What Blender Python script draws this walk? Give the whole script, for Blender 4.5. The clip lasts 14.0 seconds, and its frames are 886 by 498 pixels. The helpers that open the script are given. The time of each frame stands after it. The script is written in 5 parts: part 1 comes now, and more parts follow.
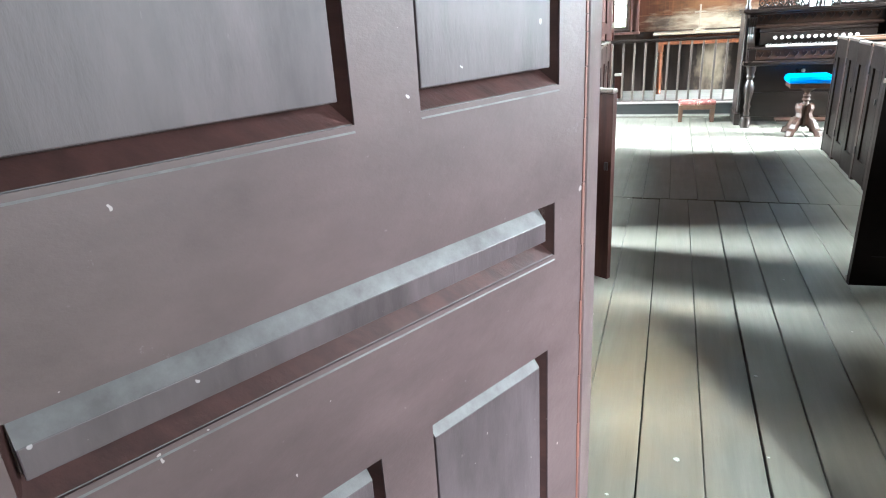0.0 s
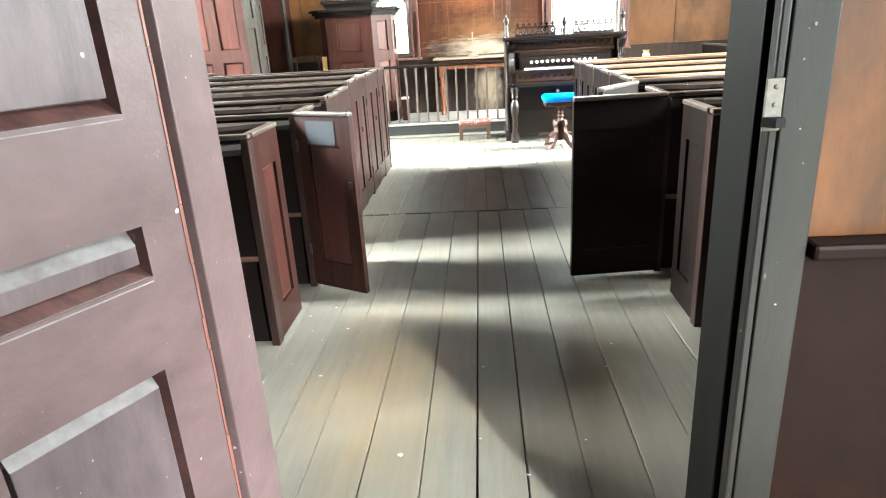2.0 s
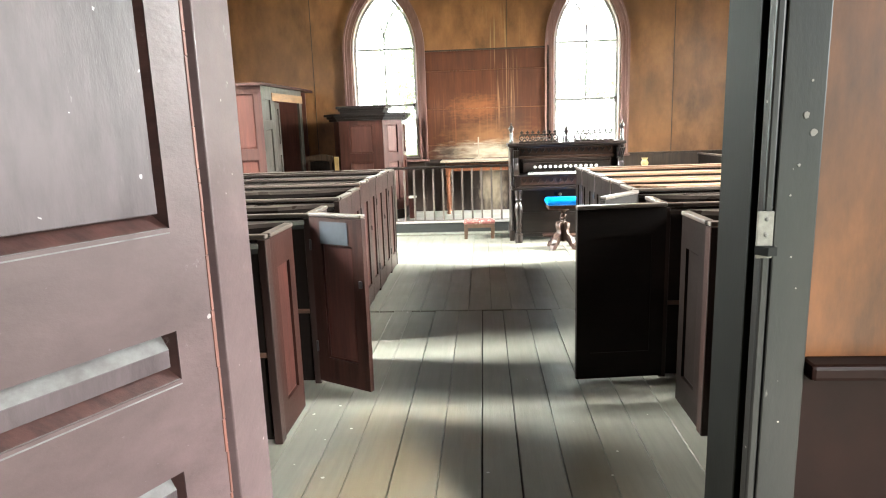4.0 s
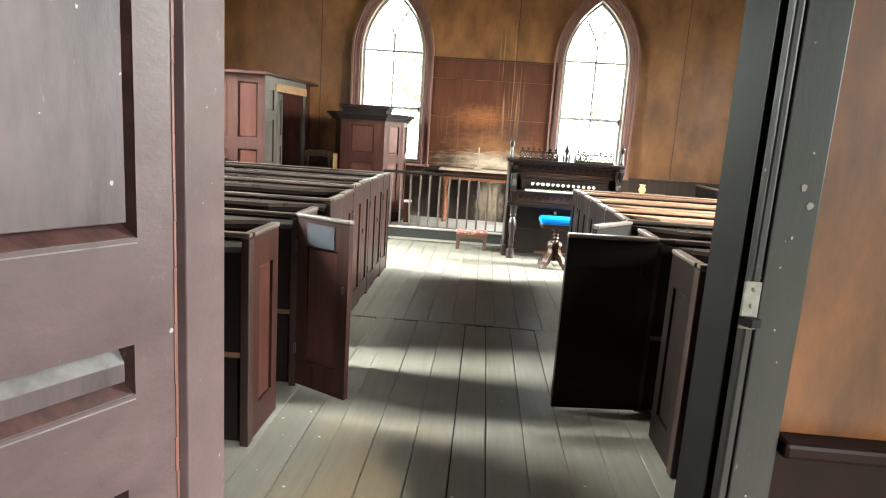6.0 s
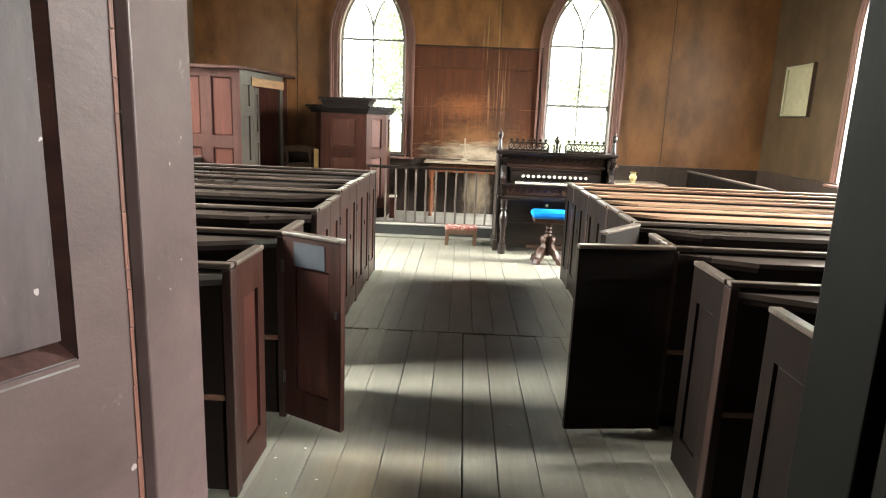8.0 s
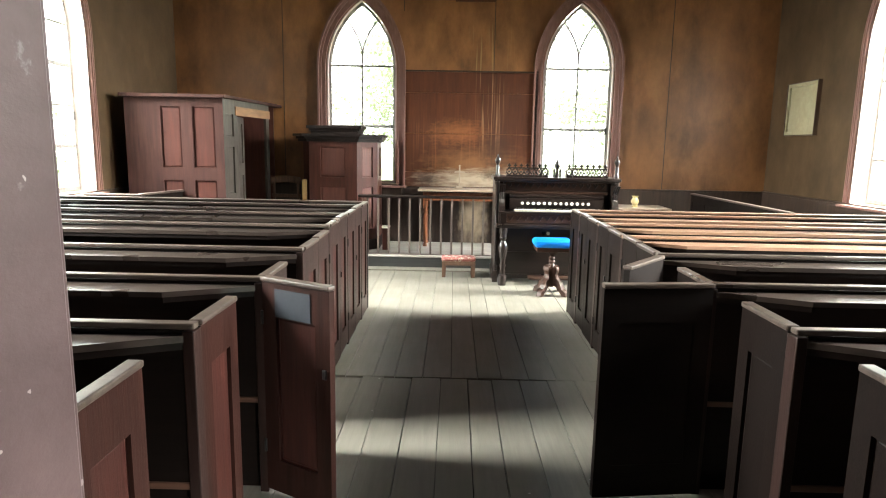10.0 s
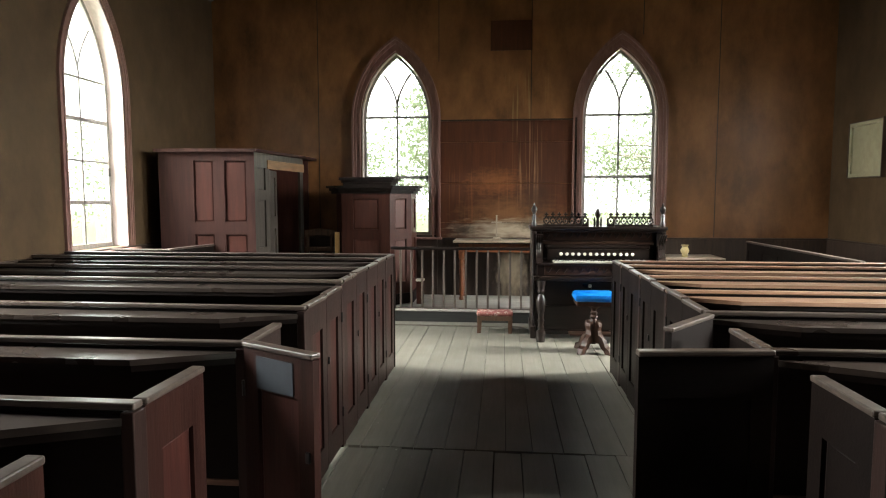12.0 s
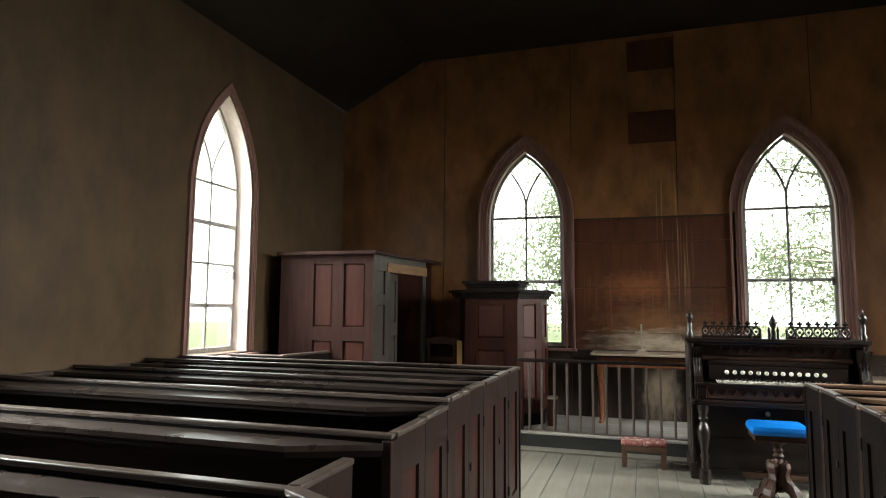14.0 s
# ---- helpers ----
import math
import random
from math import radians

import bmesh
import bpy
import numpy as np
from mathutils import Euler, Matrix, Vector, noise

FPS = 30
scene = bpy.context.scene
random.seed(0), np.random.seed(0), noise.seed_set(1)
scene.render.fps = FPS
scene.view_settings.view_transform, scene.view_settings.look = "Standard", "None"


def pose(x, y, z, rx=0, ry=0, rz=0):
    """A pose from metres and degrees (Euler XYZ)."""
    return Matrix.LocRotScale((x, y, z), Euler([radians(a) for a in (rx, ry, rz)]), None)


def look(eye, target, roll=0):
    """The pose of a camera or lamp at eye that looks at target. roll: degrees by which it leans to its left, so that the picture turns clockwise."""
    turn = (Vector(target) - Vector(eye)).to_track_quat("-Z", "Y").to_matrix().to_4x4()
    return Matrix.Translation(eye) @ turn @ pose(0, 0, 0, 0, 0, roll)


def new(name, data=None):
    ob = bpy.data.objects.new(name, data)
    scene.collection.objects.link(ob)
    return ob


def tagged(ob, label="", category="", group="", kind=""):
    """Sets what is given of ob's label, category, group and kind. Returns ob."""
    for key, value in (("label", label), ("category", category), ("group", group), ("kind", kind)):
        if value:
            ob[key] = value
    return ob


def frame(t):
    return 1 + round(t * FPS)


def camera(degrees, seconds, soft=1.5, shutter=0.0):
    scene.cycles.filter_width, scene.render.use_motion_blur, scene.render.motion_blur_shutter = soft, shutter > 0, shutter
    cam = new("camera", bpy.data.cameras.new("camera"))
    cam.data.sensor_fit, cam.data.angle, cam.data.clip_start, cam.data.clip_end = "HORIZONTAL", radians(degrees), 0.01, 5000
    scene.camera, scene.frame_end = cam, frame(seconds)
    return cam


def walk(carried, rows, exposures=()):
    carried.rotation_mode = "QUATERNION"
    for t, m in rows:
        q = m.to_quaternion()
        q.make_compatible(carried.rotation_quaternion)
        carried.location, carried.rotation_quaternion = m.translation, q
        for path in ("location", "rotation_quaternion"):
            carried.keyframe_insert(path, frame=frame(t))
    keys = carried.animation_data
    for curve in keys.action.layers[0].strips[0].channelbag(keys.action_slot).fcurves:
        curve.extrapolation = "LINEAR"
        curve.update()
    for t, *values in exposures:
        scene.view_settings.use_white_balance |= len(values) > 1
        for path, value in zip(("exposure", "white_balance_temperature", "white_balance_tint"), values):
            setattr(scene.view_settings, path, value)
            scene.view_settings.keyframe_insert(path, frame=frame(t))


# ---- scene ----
cam = camera(71.4, 14.0, soft=1.1)
EXPOSURES = [(0.0, 4.65, 5300, 1), (0.7, 4.65, 5550, 2), (1.5, 4.88, 5850, 3), (3.0, 4.85, 5850, 3), (4.0, 4.7, 6000, 3), (4.2, 4.65, 6000, 3), (6.5, 4.2, 6200, 4), (8.0, 4.0, 6350, 5), (10.3, 3.72, 6250, 7), (10.6, 3.32, 6250, 7), (11.0, 2.85, 6250, 7), (11.5, 2.67, 6250, 7), (12.5, 2.72, 6250, 7), (13.2, 2.62, 6250, 7), (14.0, 2.17, 6200, 7)]
LAMP_L, LAMP_R, LAMP_LOBBY, LAMP_POOL = 172, 240, 4.3, 0.8
PATH = [
    (0, (0.255, 1.167, 1.352), (-0.404, 2.918, 0.646), -3.6),
    (0.5, (0.366, 1.193, 1.327), (0.094, 3.051, 0.638), -3.5),
    (1, (0.515, 1.186, 1.339), (0.419, 3.062, 0.652), -2.5),
    (1.5, (0.628, 1.185, 1.345), (0.533, 3.065, 0.67), -2.1),
    (2, (0.664, 1.167, 1.341), (0.524, 3.047, 0.674), -3.4),
    (2.5, (0.672, 1.142, 1.351), (0.594, 3.025, 0.682), -5.1),
    (3, (0.655, 1.126, 1.364), (0.534, 3.008, 0.697), -4.8),
    (3.5, (0.648, 1.115, 1.38), (0.509, 2.999, 0.725), -3.6),
    (4, (0.642, 1.105, 1.393), (0.505, 3.065, 1.02), -1.9),
    (4.2, (0.622, 1.097, 1.399), (0.525, 3.065, 1.057), -1.3),
    (6.3, (0.664, 1.187, 1.467), (0.562, 3.15, 1.098), 4.4),
    (6.5, (0.63, 1.216, 1.485), (0.564, 3.18, 1.111), 4.2),
    (7, (0.546, 1.282, 1.512), (0.549, 3.244, 1.125), 3.7),
    (7.5, (0.511, 1.347, 1.513), (0.588, 3.307, 1.123), 3.2),
    (8, (0.55, 1.44, 1.545), (0.499, 3.397, 1.136), 2.3),
    (8.2, (0.577, 1.48, 1.551), (0.432, 3.431, 1.134), 1.5),
    (10.3, (0.486, 1.899, 1.527), (0.462, 3.88, 1.256), 1.0),
    (10.5, (0.493, 1.935, 1.513), (0.441, 3.926, 1.328), 0.8),
    (11, (0.57, 2.01, 1.522), (0.428, 4.001, 1.388), 0.5),
    (11.5, (0.632, 2.08, 1.519), (0.406, 4.062, 1.382), 0.4),
    (12, (0.651, 2.188, 1.517), (0.459, 4.172, 1.355), 0.0),
    (12.5, (0.589, 2.412, 1.537), (0.533, 4.401, 1.342), 0.2),
    (13, (0.58, 2.632, 1.551), (0.464, 4.624, 1.416), 0.1),
    (13.5, (0.641, 2.837, 1.511), (0.328, 4.808, 1.636), -0.2),
    (14, (0.586, 2.91, 1.456), (-0.025, 4.805, 1.651), 0.4),
]
walk(cam, [(t, look(eye, target, roll)) for t, eye, target, roll in PATH], EXPOSURES)

# ---- world, sun, large lights ----
SUN_EL, SUN_ROT = radians(58), radians(172)
world = bpy.data.worlds.new("overcast_sky")
scene.world = world
world.use_nodes = True
wn = world.node_tree
sky = wn.nodes.new("ShaderNodeTexSky")
sky.sky_type, sky.sun_disc, sky.sun_elevation, sky.sun_rotation = "NISHITA", False, SUN_EL, SUN_ROT
sky.air_density, sky.dust_density = 1.0, 4.0
pale = wn.nodes.new("ShaderNodeHueSaturation")
pale.inputs["Saturation"].default_value = 0.25
wn.links.new(sky.outputs[0], pale.inputs["Color"])
wn.links.new(pale.outputs[0], wn.nodes["Background"].inputs[0])
wn.nodes["Background"].inputs[1].default_value = 0.1
sun = new("sun", bpy.data.lights.new("sun", "SUN"))
sun.data.energy, sun.data.angle, sun.data.color = 4.5, radians(12), (1.0, 0.95, 0.88)
sun.matrix_world = look((2, -16, 30), (0, 3, 0))


def window_light(name, place, target, width, height, watts, spread=150):
    lamp = new(name, bpy.data.lights.new(name, "AREA"))
    lamp.data.shape, lamp.data.size, lamp.data.size_y, lamp.data.energy = "RECTANGLE", width, height, watts
    lamp.data.color, lamp.data.spread = (1.0, 0.965, 0.90), radians(spread)
    lamp.matrix_world = look(place, target)
    return lamp


# ---- materials ----
def material(name, light, dark, rough=0.5, grain=(6, 6, 1), bump=0.15, wear=None, wear_amount=0.0, spec=0.5, metal=0.0, fine=40.0, spread=(0.35, 0.65), flecks=None):
    """Painted or bare surface: two colours mixed by stretched grain, speckled wear, varied gloss and fine relief."""
    m = bpy.data.materials.new(name)
    m.use_nodes = True
    nt = m.node_tree
    b = nt.nodes["Principled BSDF"]
    geo, info = nt.nodes.new("ShaderNodeNewGeometry"), nt.nodes.new("ShaderNodeObjectInfo")
    shift = nt.nodes.new("ShaderNodeVectorMath")
    shift.operation = "ADD"
    spin = nt.nodes.new("ShaderNodeVectorMath")
    spin.operation = "SCALE"
    spin.inputs[0].default_value = (3.7, 2.3, 5.1)
    nt.links.new(info.outputs["Random"], spin.inputs["Scale"])
    nt.links.new(geo.outputs["Position"], shift.inputs[0])
    nt.links.new(spin.outputs[0], shift.inputs[1])
    mapping = nt.nodes.new("ShaderNodeMapping")
    mapping.inputs["Scale"].default_value = grain
    nt.links.new(shift.outputs[0], mapping.inputs["Vector"])

    def noise_node(vector, scale, detail=5.0, rough_=0.6):
        n = nt.nodes.new("ShaderNodeTexNoise")
        n.inputs["Scale"].default_value, n.inputs["Detail"].default_value, n.inputs["Roughness"].default_value = scale, detail, rough_
        nt.links.new(vector, n.inputs["Vector"])
        return n.outputs["Fac"]

    def ramp(fac, a, b_):
        r = nt.nodes.new("ShaderNodeMapRange")
        r.inputs["From Min"].default_value, r.inputs["From Max"].default_value = a, b_
        nt.links.new(fac, r.inputs["Value"])
        return r.outputs["Result"]

    def mix(fac, a, b_):
        n = nt.nodes.new("ShaderNodeMix")
        n.data_type = "RGBA"
        for socket, value in ((n.inputs[0], fac), (n.inputs[6], a), (n.inputs[7], b_)):
            if isinstance(value, (tuple, float)):
                socket.default_value = (*value, 1) if isinstance(value, tuple) else value
            else:
                nt.links.new(value, socket)
        return n.outputs[2]

    grainy = noise_node(mapping.outputs[0], 3.0, 8.0, 0.65)
    broad = noise_node(shift.outputs[0], 1.6, 3.0)
    colour = mix(ramp(grainy, *spread), dark, light)
    mid = tuple((p + q) / 2 * 0.8 for p, q in zip(light, dark))
    soft = nt.nodes.new("ShaderNodeMath")
    soft.operation = "MULTIPLY"
    soft.inputs[1].default_value = 0.6
    nt.links.new(ramp(broad, 0.4, 0.7), soft.inputs[0])
    colour = mix(soft.outputs[0], colour, mid)
    if wear:
        spots = ramp(noise_node(shift.outputs[0], 14.0, 6.0, 0.75), 0.74 - wear_amount, 0.80 - wear_amount)
        colour = mix(spots, colour, wear)
    if flecks:
        dots = ramp(noise_node(shift.outputs[0], 55.0, 2.0, 0.4), 0.755, 0.77)
        scuffs = ramp(noise_node(mapping.outputs[0], 22.0, 4.0, 0.6), 0.70, 0.86)
        colour = mix(scuffs, colour, tuple(0.5 * (p + q) for p, q in zip(light, flecks)))
        colour = mix(dots, colour, flecks)
    nt.links.new(colour, b.inputs["Base Color"])
    gloss = nt.nodes.new("ShaderNodeMapRange")
    gloss.inputs["To Min"].default_value, gloss.inputs["To Max"].default_value = max(0.05, rough - 0.12), min(1.0, rough + 0.15)
    nt.links.new(broad, gloss.inputs["Value"])
    nt.links.new(gloss.outputs["Result"], b.inputs["Roughness"])
    b.inputs["Specular IOR Level"].default_value, b.inputs["Metallic"].default_value = spec, metal
    relief = nt.nodes.new("ShaderNodeBump")
    relief.inputs["Strength"].default_value, relief.inputs["Distance"].default_value = bump, 0.004
    nt.links.new(noise_node(mapping.outputs[0], fine / 4, 6.0, 0.7), relief.inputs["Height"])
    nt.links.new(relief.outputs[0], b.inputs["Normal"])
    return m


def blot(m, centre, size, colour, amount=1.0, ragged=2.0):
    """A stain or other patch of colour with a shape of its own on material m: centre and size in metres, broken up by
    noise.
    """
    nt = m.node_tree
    b = nt.nodes["Principled BSDF"]
    before = b.inputs["Base Color"].links[0].from_socket
    geo = nt.nodes.new("ShaderNodeNewGeometry")
    mp = nt.nodes.new("ShaderNodeMapping")
    mp.vector_type = "TEXTURE"
    mp.inputs["Location"].default_value, mp.inputs["Scale"].default_value = centre, size
    nt.links.new(geo.outputs["Position"], mp.inputs["Vector"])
    length = nt.nodes.new("ShaderNodeVectorMath")
    length.operation = "LENGTH"
    nt.links.new(mp.outputs[0], length.inputs[0])
    n = nt.nodes.new("ShaderNodeTexNoise")
    n.inputs["Scale"].default_value, n.inputs["Detail"].default_value = ragged, 6.0
    nt.links.new(mp.outputs[0], n.inputs["Vector"])
    add = nt.nodes.new("ShaderNodeMath")
    add.operation = "MULTIPLY_ADD"
    nt.links.new(n.outputs["Fac"], add.inputs[0])
    add.inputs[1].default_value = 1.4
    nt.links.new(length.outputs["Value"], add.inputs[2])
    r = nt.nodes.new("ShaderNodeMapRange")
    r.inputs["From Min"].default_value, r.inputs["From Max"].default_value = 1.7, 0.9
    r.inputs["To Max"].default_value = amount
    nt.links.new(add.outputs[0], r.inputs["Value"])
    mx = nt.nodes.new("ShaderNodeMix")
    mx.data_type = "RGBA"
    nt.links.new(r.outputs["Result"], mx.inputs[0])
    nt.links.new(before, mx.inputs[6])
    mx.inputs[7].default_value = (*colour, 1)
    nt.links.new(mx.outputs[2], b.inputs["Base Color"])
    return m


def streaks(m, x0, x1, z0, z1, colour, amount=0.8):
    """Runs of dried water: thin pale upright lines between x0 and x1."""
    nt = m.node_tree
    b = nt.nodes["Principled BSDF"]
    before = b.inputs["Base Color"].links[0].from_socket
    geo = nt.nodes.new("ShaderNodeNewGeometry")
    split = nt.nodes.new("ShaderNodeSeparateXYZ")
    nt.links.new(geo.outputs["Position"], split.inputs[0])
    mp = nt.nodes.new("ShaderNodeMapping")
    mp.inputs["Scale"].default_value = (38, 1, 0.9)
    nt.links.new(geo.outputs["Position"], mp.inputs["Vector"])
    n = nt.nodes.new("ShaderNodeTexNoise")
    n.inputs["Scale"].default_value, n.inputs["Detail"].default_value = 1.0, 3.0
    nt.links.new(mp.outputs[0], n.inputs["Vector"])
    out = nt.nodes.new("ShaderNodeMapRange")
    out.inputs["From Min"].default_value, out.inputs["From Max"].default_value = 0.55, 0.68
    nt.links.new(n.outputs["Fac"], out.inputs["Value"])
    fac = out.outputs["Result"]
    for axis, lo, hi in (("X", x0, x1), ("Z", z0, z1)):
        tri = nt.nodes.new("ShaderNodeMath")
        tri.operation = "SUBTRACT"
        nt.links.new(split.outputs[axis], tri.inputs[0])
        tri.inputs[1].default_value = (lo + hi) / 2
        ab = nt.nodes.new("ShaderNodeMath")
        ab.operation = "ABSOLUTE"
        nt.links.new(tri.outputs[0], ab.inputs[0])
        rg = nt.nodes.new("ShaderNodeMapRange")
        rg.inputs["From Min"].default_value, rg.inputs["From Max"].default_value = (hi - lo) / 2, (hi - lo) / 2 * 0.6
        nt.links.new(ab.outputs[0], rg.inputs["Value"])
        mul = nt.nodes.new("ShaderNodeMath")
        mul.operation = "MULTIPLY"
        nt.links.new(fac, mul.inputs[0])
        nt.links.new(rg.outputs["Result"], mul.inputs[1])
        fac = mul.outputs[0]
    last = nt.nodes.new("ShaderNodeMath")
    last.operation = "MULTIPLY"
    last.inputs[1].default_value = amount
    nt.links.new(fac, last.inputs[0])
    mx = nt.nodes.new("ShaderNodeMix")
    mx.data_type = "RGBA"
    nt.links.new(last.outputs[0], mx.inputs[0])
    nt.links.new(before, mx.inputs[6])
    mx.inputs[7].default_value = (*colour, 1)
    nt.links.new(mx.outputs[2], b.inputs["Base Color"])
    return m


ALONG_X, ALONG_Y, ALONG_Z = (0.7, 9, 9), (9, 0.7, 9), (9, 9, 0.7)
BOARD = material("grey_floorboards", (0.232, 0.22, 0.182), (0.138, 0.129, 0.104), 0.46, (11, 0.8, 11), 0.2, (0.34, 0.33, 0.30), 0.02, 0.45, spread=(0.15, 0.85))
# Orange stain on the boards inside the doorway.
blot(BOARD, (0.25, 3.4, 0), (0.42, 0.8, 1), (0.27, 0.19, 0.10), 0.6)
# Darker brown patch to the right of it.
blot(BOARD, (0.9, 3.3, 0), (0.5, 0.6, 1), (0.16, 0.12, 0.07), 0.5)
UNDER = material("dark_subfloor", (0.02, 0.018, 0.015), (0.01, 0.009, 0.008), 0.9)
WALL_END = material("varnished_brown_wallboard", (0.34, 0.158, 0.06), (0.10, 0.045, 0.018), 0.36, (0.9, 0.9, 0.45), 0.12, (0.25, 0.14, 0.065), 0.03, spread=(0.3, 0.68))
streaks(WALL_END, 0.55, 1.35, 2.4, 3.3, (0.36, 0.24, 0.11), 0.6)
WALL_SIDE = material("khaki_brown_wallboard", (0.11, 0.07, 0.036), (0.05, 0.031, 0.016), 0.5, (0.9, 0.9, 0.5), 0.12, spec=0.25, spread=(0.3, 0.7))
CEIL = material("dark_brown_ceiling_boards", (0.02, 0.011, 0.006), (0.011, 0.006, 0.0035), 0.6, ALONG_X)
DADO = material("dark_stained_dado", (0.06, 0.038, 0.026), (0.03, 0.02, 0.015), 0.45, ALONG_Z)
DADO_STAINED = material("stained_altar_dado", (0.045, 0.028, 0.02), (0.022, 0.015, 0.012), 0.5, ALONG_Z)
blot(DADO_STAINED, (0.78, 10.8, 0.55), (0.26, 0.4, 0.5), (0.33, 0.26, 0.18), 0.85, 3)
RERE = material("dark_stained_reredos_boards", (0.13, 0.043, 0.019), (0.048, 0.019, 0.0105), 0.38, (7, 7, 0.6), 0.1, spread=(0.25, 0.75))
streaks(RERE, 0.75, 1.2, 1.3, 2.7, (0.34, 0.22, 0.13), 0.9)
streaks(RERE, -0.3, 1.5, 1.15, 2.0, (0.24, 0.10, 0.045), 0.5)
blot(RERE, (0.8, 10.8, 1.30), (0.85, 0.4, 0.30), (0.27, 0.13, 0.055), 0.75, 5)
blot(RERE, (0.9, 10.8, 1.08), (1.05, 0.4, 0.20), (0.55, 0.46, 0.34), 0.95, 5)
blot(RERE, (0.55, 10.8, 1.75), (0.5, 0.4, 0.22), (0.33, 0.13, 0.05), 0.6, 6)
blot(RERE, (1.1, 10.8, 1.5), (0.3, 0.4, 0.4), (0.06, 0.03, 0.02), 0.7, 5)
blot(RERE, (0.1, 10.8, 1.08), (0.22, 0.4, 0.10), (0.05, 0.035, 0.025), 0.8, 4)
blot(RERE, (1.05, 10.8, 1.16), (0.25, 0.4, 0.10), (0.12, 0.09, 0.06), 0.8, 5)
# Dark pew wood; on right-hand ends and doors it stands in for shade.
PEW_DARK = material("dark_varnished_shaded_pew_wood", (0.008, 0.005, 0.004), (0.0045, 0.0031, 0.0026), 0.42, ALONG_X, 0.2, (0.02, 0.015, 0.012), 0.02, 0.12)
PEW_RED = material("maroon_pew_panelling", (0.046, 0.0145, 0.011), (0.019, 0.0068, 0.0055), 0.36, ALONG_Z, 0.2, (0.06, 0.035, 0.03), 0.02, 0.25)
PEW_GREY = material("worn_grey_brown_pew_frame", (0.026, 0.013, 0.0105), (0.010, 0.0058, 0.0048), 0.38, ALONG_Z, 0.25, (0.04, 0.028, 0.023), 0.03, 0.25)
# Redder copy of the worn frame with the lobby light put into its colour.
PEW_LIT = material("worn_lobby_lit_pew_frame", (0.031, 0.0122, 0.0092), (0.013, 0.0055, 0.0043), 0.38, ALONG_Z, 0.25, (0.05, 0.028, 0.023), 0.03, 0.14)
SEAT = material("worn_seat_board", (0.13, 0.062, 0.038), (0.06, 0.03, 0.02), 0.4, ALONG_X, 0.15)
CAP = material("worn_pew_capping", (0.092, 0.07, 0.057), (0.028, 0.0205, 0.0165), 0.3, ALONG_X, 0.08, (0.1, 0.08, 0.065), 0.02)
LEDGE = material("dark_glossy_book_ledge", (0.042, 0.031, 0.025), (0.0155, 0.0112, 0.009), 0.28, ALONG_X, 0.08, (0.05, 0.039, 0.032), 0.02)
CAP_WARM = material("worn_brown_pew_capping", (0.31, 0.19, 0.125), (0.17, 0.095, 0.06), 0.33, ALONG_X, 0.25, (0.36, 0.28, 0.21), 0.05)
CARD = material("grey_card_notice", (0.036, 0.042, 0.05), (0.026, 0.03, 0.036), 0.6, (3, 3, 3), 0.05, spec=0.15)
DOOR = material("mauve_brown_door_paint", (0.108, 0.072, 0.073), (0.048, 0.0305, 0.031), 0.42, (1.6, 1.6, 3.0), 0.3, (0.14, 0.118, 0.122), 0.08, 0.35, spread=(0.25, 0.75), flecks=(0.3, 0.26, 0.255))
DOOR_PANEL = material("dark_mauve_door_panels", (0.092, 0.069, 0.074), (0.036, 0.026, 0.028), 0.42, (3.6, 3.6, 1.0), 0.3, (0.13, 0.104, 0.104), 0.07, 0.35, spread=(0.34, 0.66), flecks=(0.3, 0.27, 0.27))
DOOR_EDGE = material("bare_red_brown_moulding", (0.075, 0.033, 0.029), (0.03, 0.014, 0.0125), 0.5, ALONG_X, 0.3, (0.14, 0.11, 0.10), 0.06)
CRACK = material("bare_red_wood", (0.16, 0.052, 0.034), (0.06, 0.022, 0.016), 0.6, ALONG_Z, 0.3)
# Grey for upward-facing door ledges: the light they catch is put into the colour.
LIT_LEDGE = material("light_catching_grey_ledge", (0.15, 0.142, 0.142), (0.08, 0.07, 0.07), 0.7, (6, 6, 6), 0.2)
JAMB = material("black_green_door_frame", (0.0044, 0.0046, 0.0037), (0.0021, 0.0022, 0.0018), 0.5, (2, 2, 0.6), 0.12, (0.03, 0.03, 0.027), 0.01, 0.12)
# Scuffed jamb paint again, lightened for the light on the lobby-facing casing.
JAMB_LIT = material("worn_lit_casing_paint", (0.0098, 0.0082, 0.0066), (0.0038, 0.0033, 0.0028), 0.45, (3, 3, 0.8), 0.2, (0.05, 0.046, 0.04), 0.02, 0.25, flecks=(0.2, 0.185, 0.165))
VEST_UP = material("orange_varnished_lobby_boards", (0.105, 0.035, 0.0075), (0.036, 0.0118, 0.0028), 0.42, (3, 3, 0.9), 0.1, spec=0.25)
VEST_LOW = material("red_brown_lobby_dado", (0.0085, 0.0031, 0.0022), (0.0045, 0.0017, 0.0012), 0.5, (3, 3, 3), 0.1, spec=0.06)
LOBBY = material("brown_lobby_lining", (0.16, 0.10, 0.065), (0.10, 0.06, 0.04), 0.6, ALONG_Z)
CASING = material("pink_brown_window_casing", (0.30, 0.17, 0.14), (0.19, 0.10, 0.082), 0.4, ALONG_Z, 0.15, (0.42, 0.32, 0.28), 0.03)
REVEAL = material("pink_white_window_reveal", (0.66, 0.57, 0.54), (0.52, 0.43, 0.40), 0.5, ALONG_Z, 0.15)
SASH = material("grey_white_sash_paint", (0.42, 0.40, 0.36), (0.27, 0.255, 0.23), 0.5, ALONG_Z, 0.2, (0.25, 0.22, 0.19), 0.04)
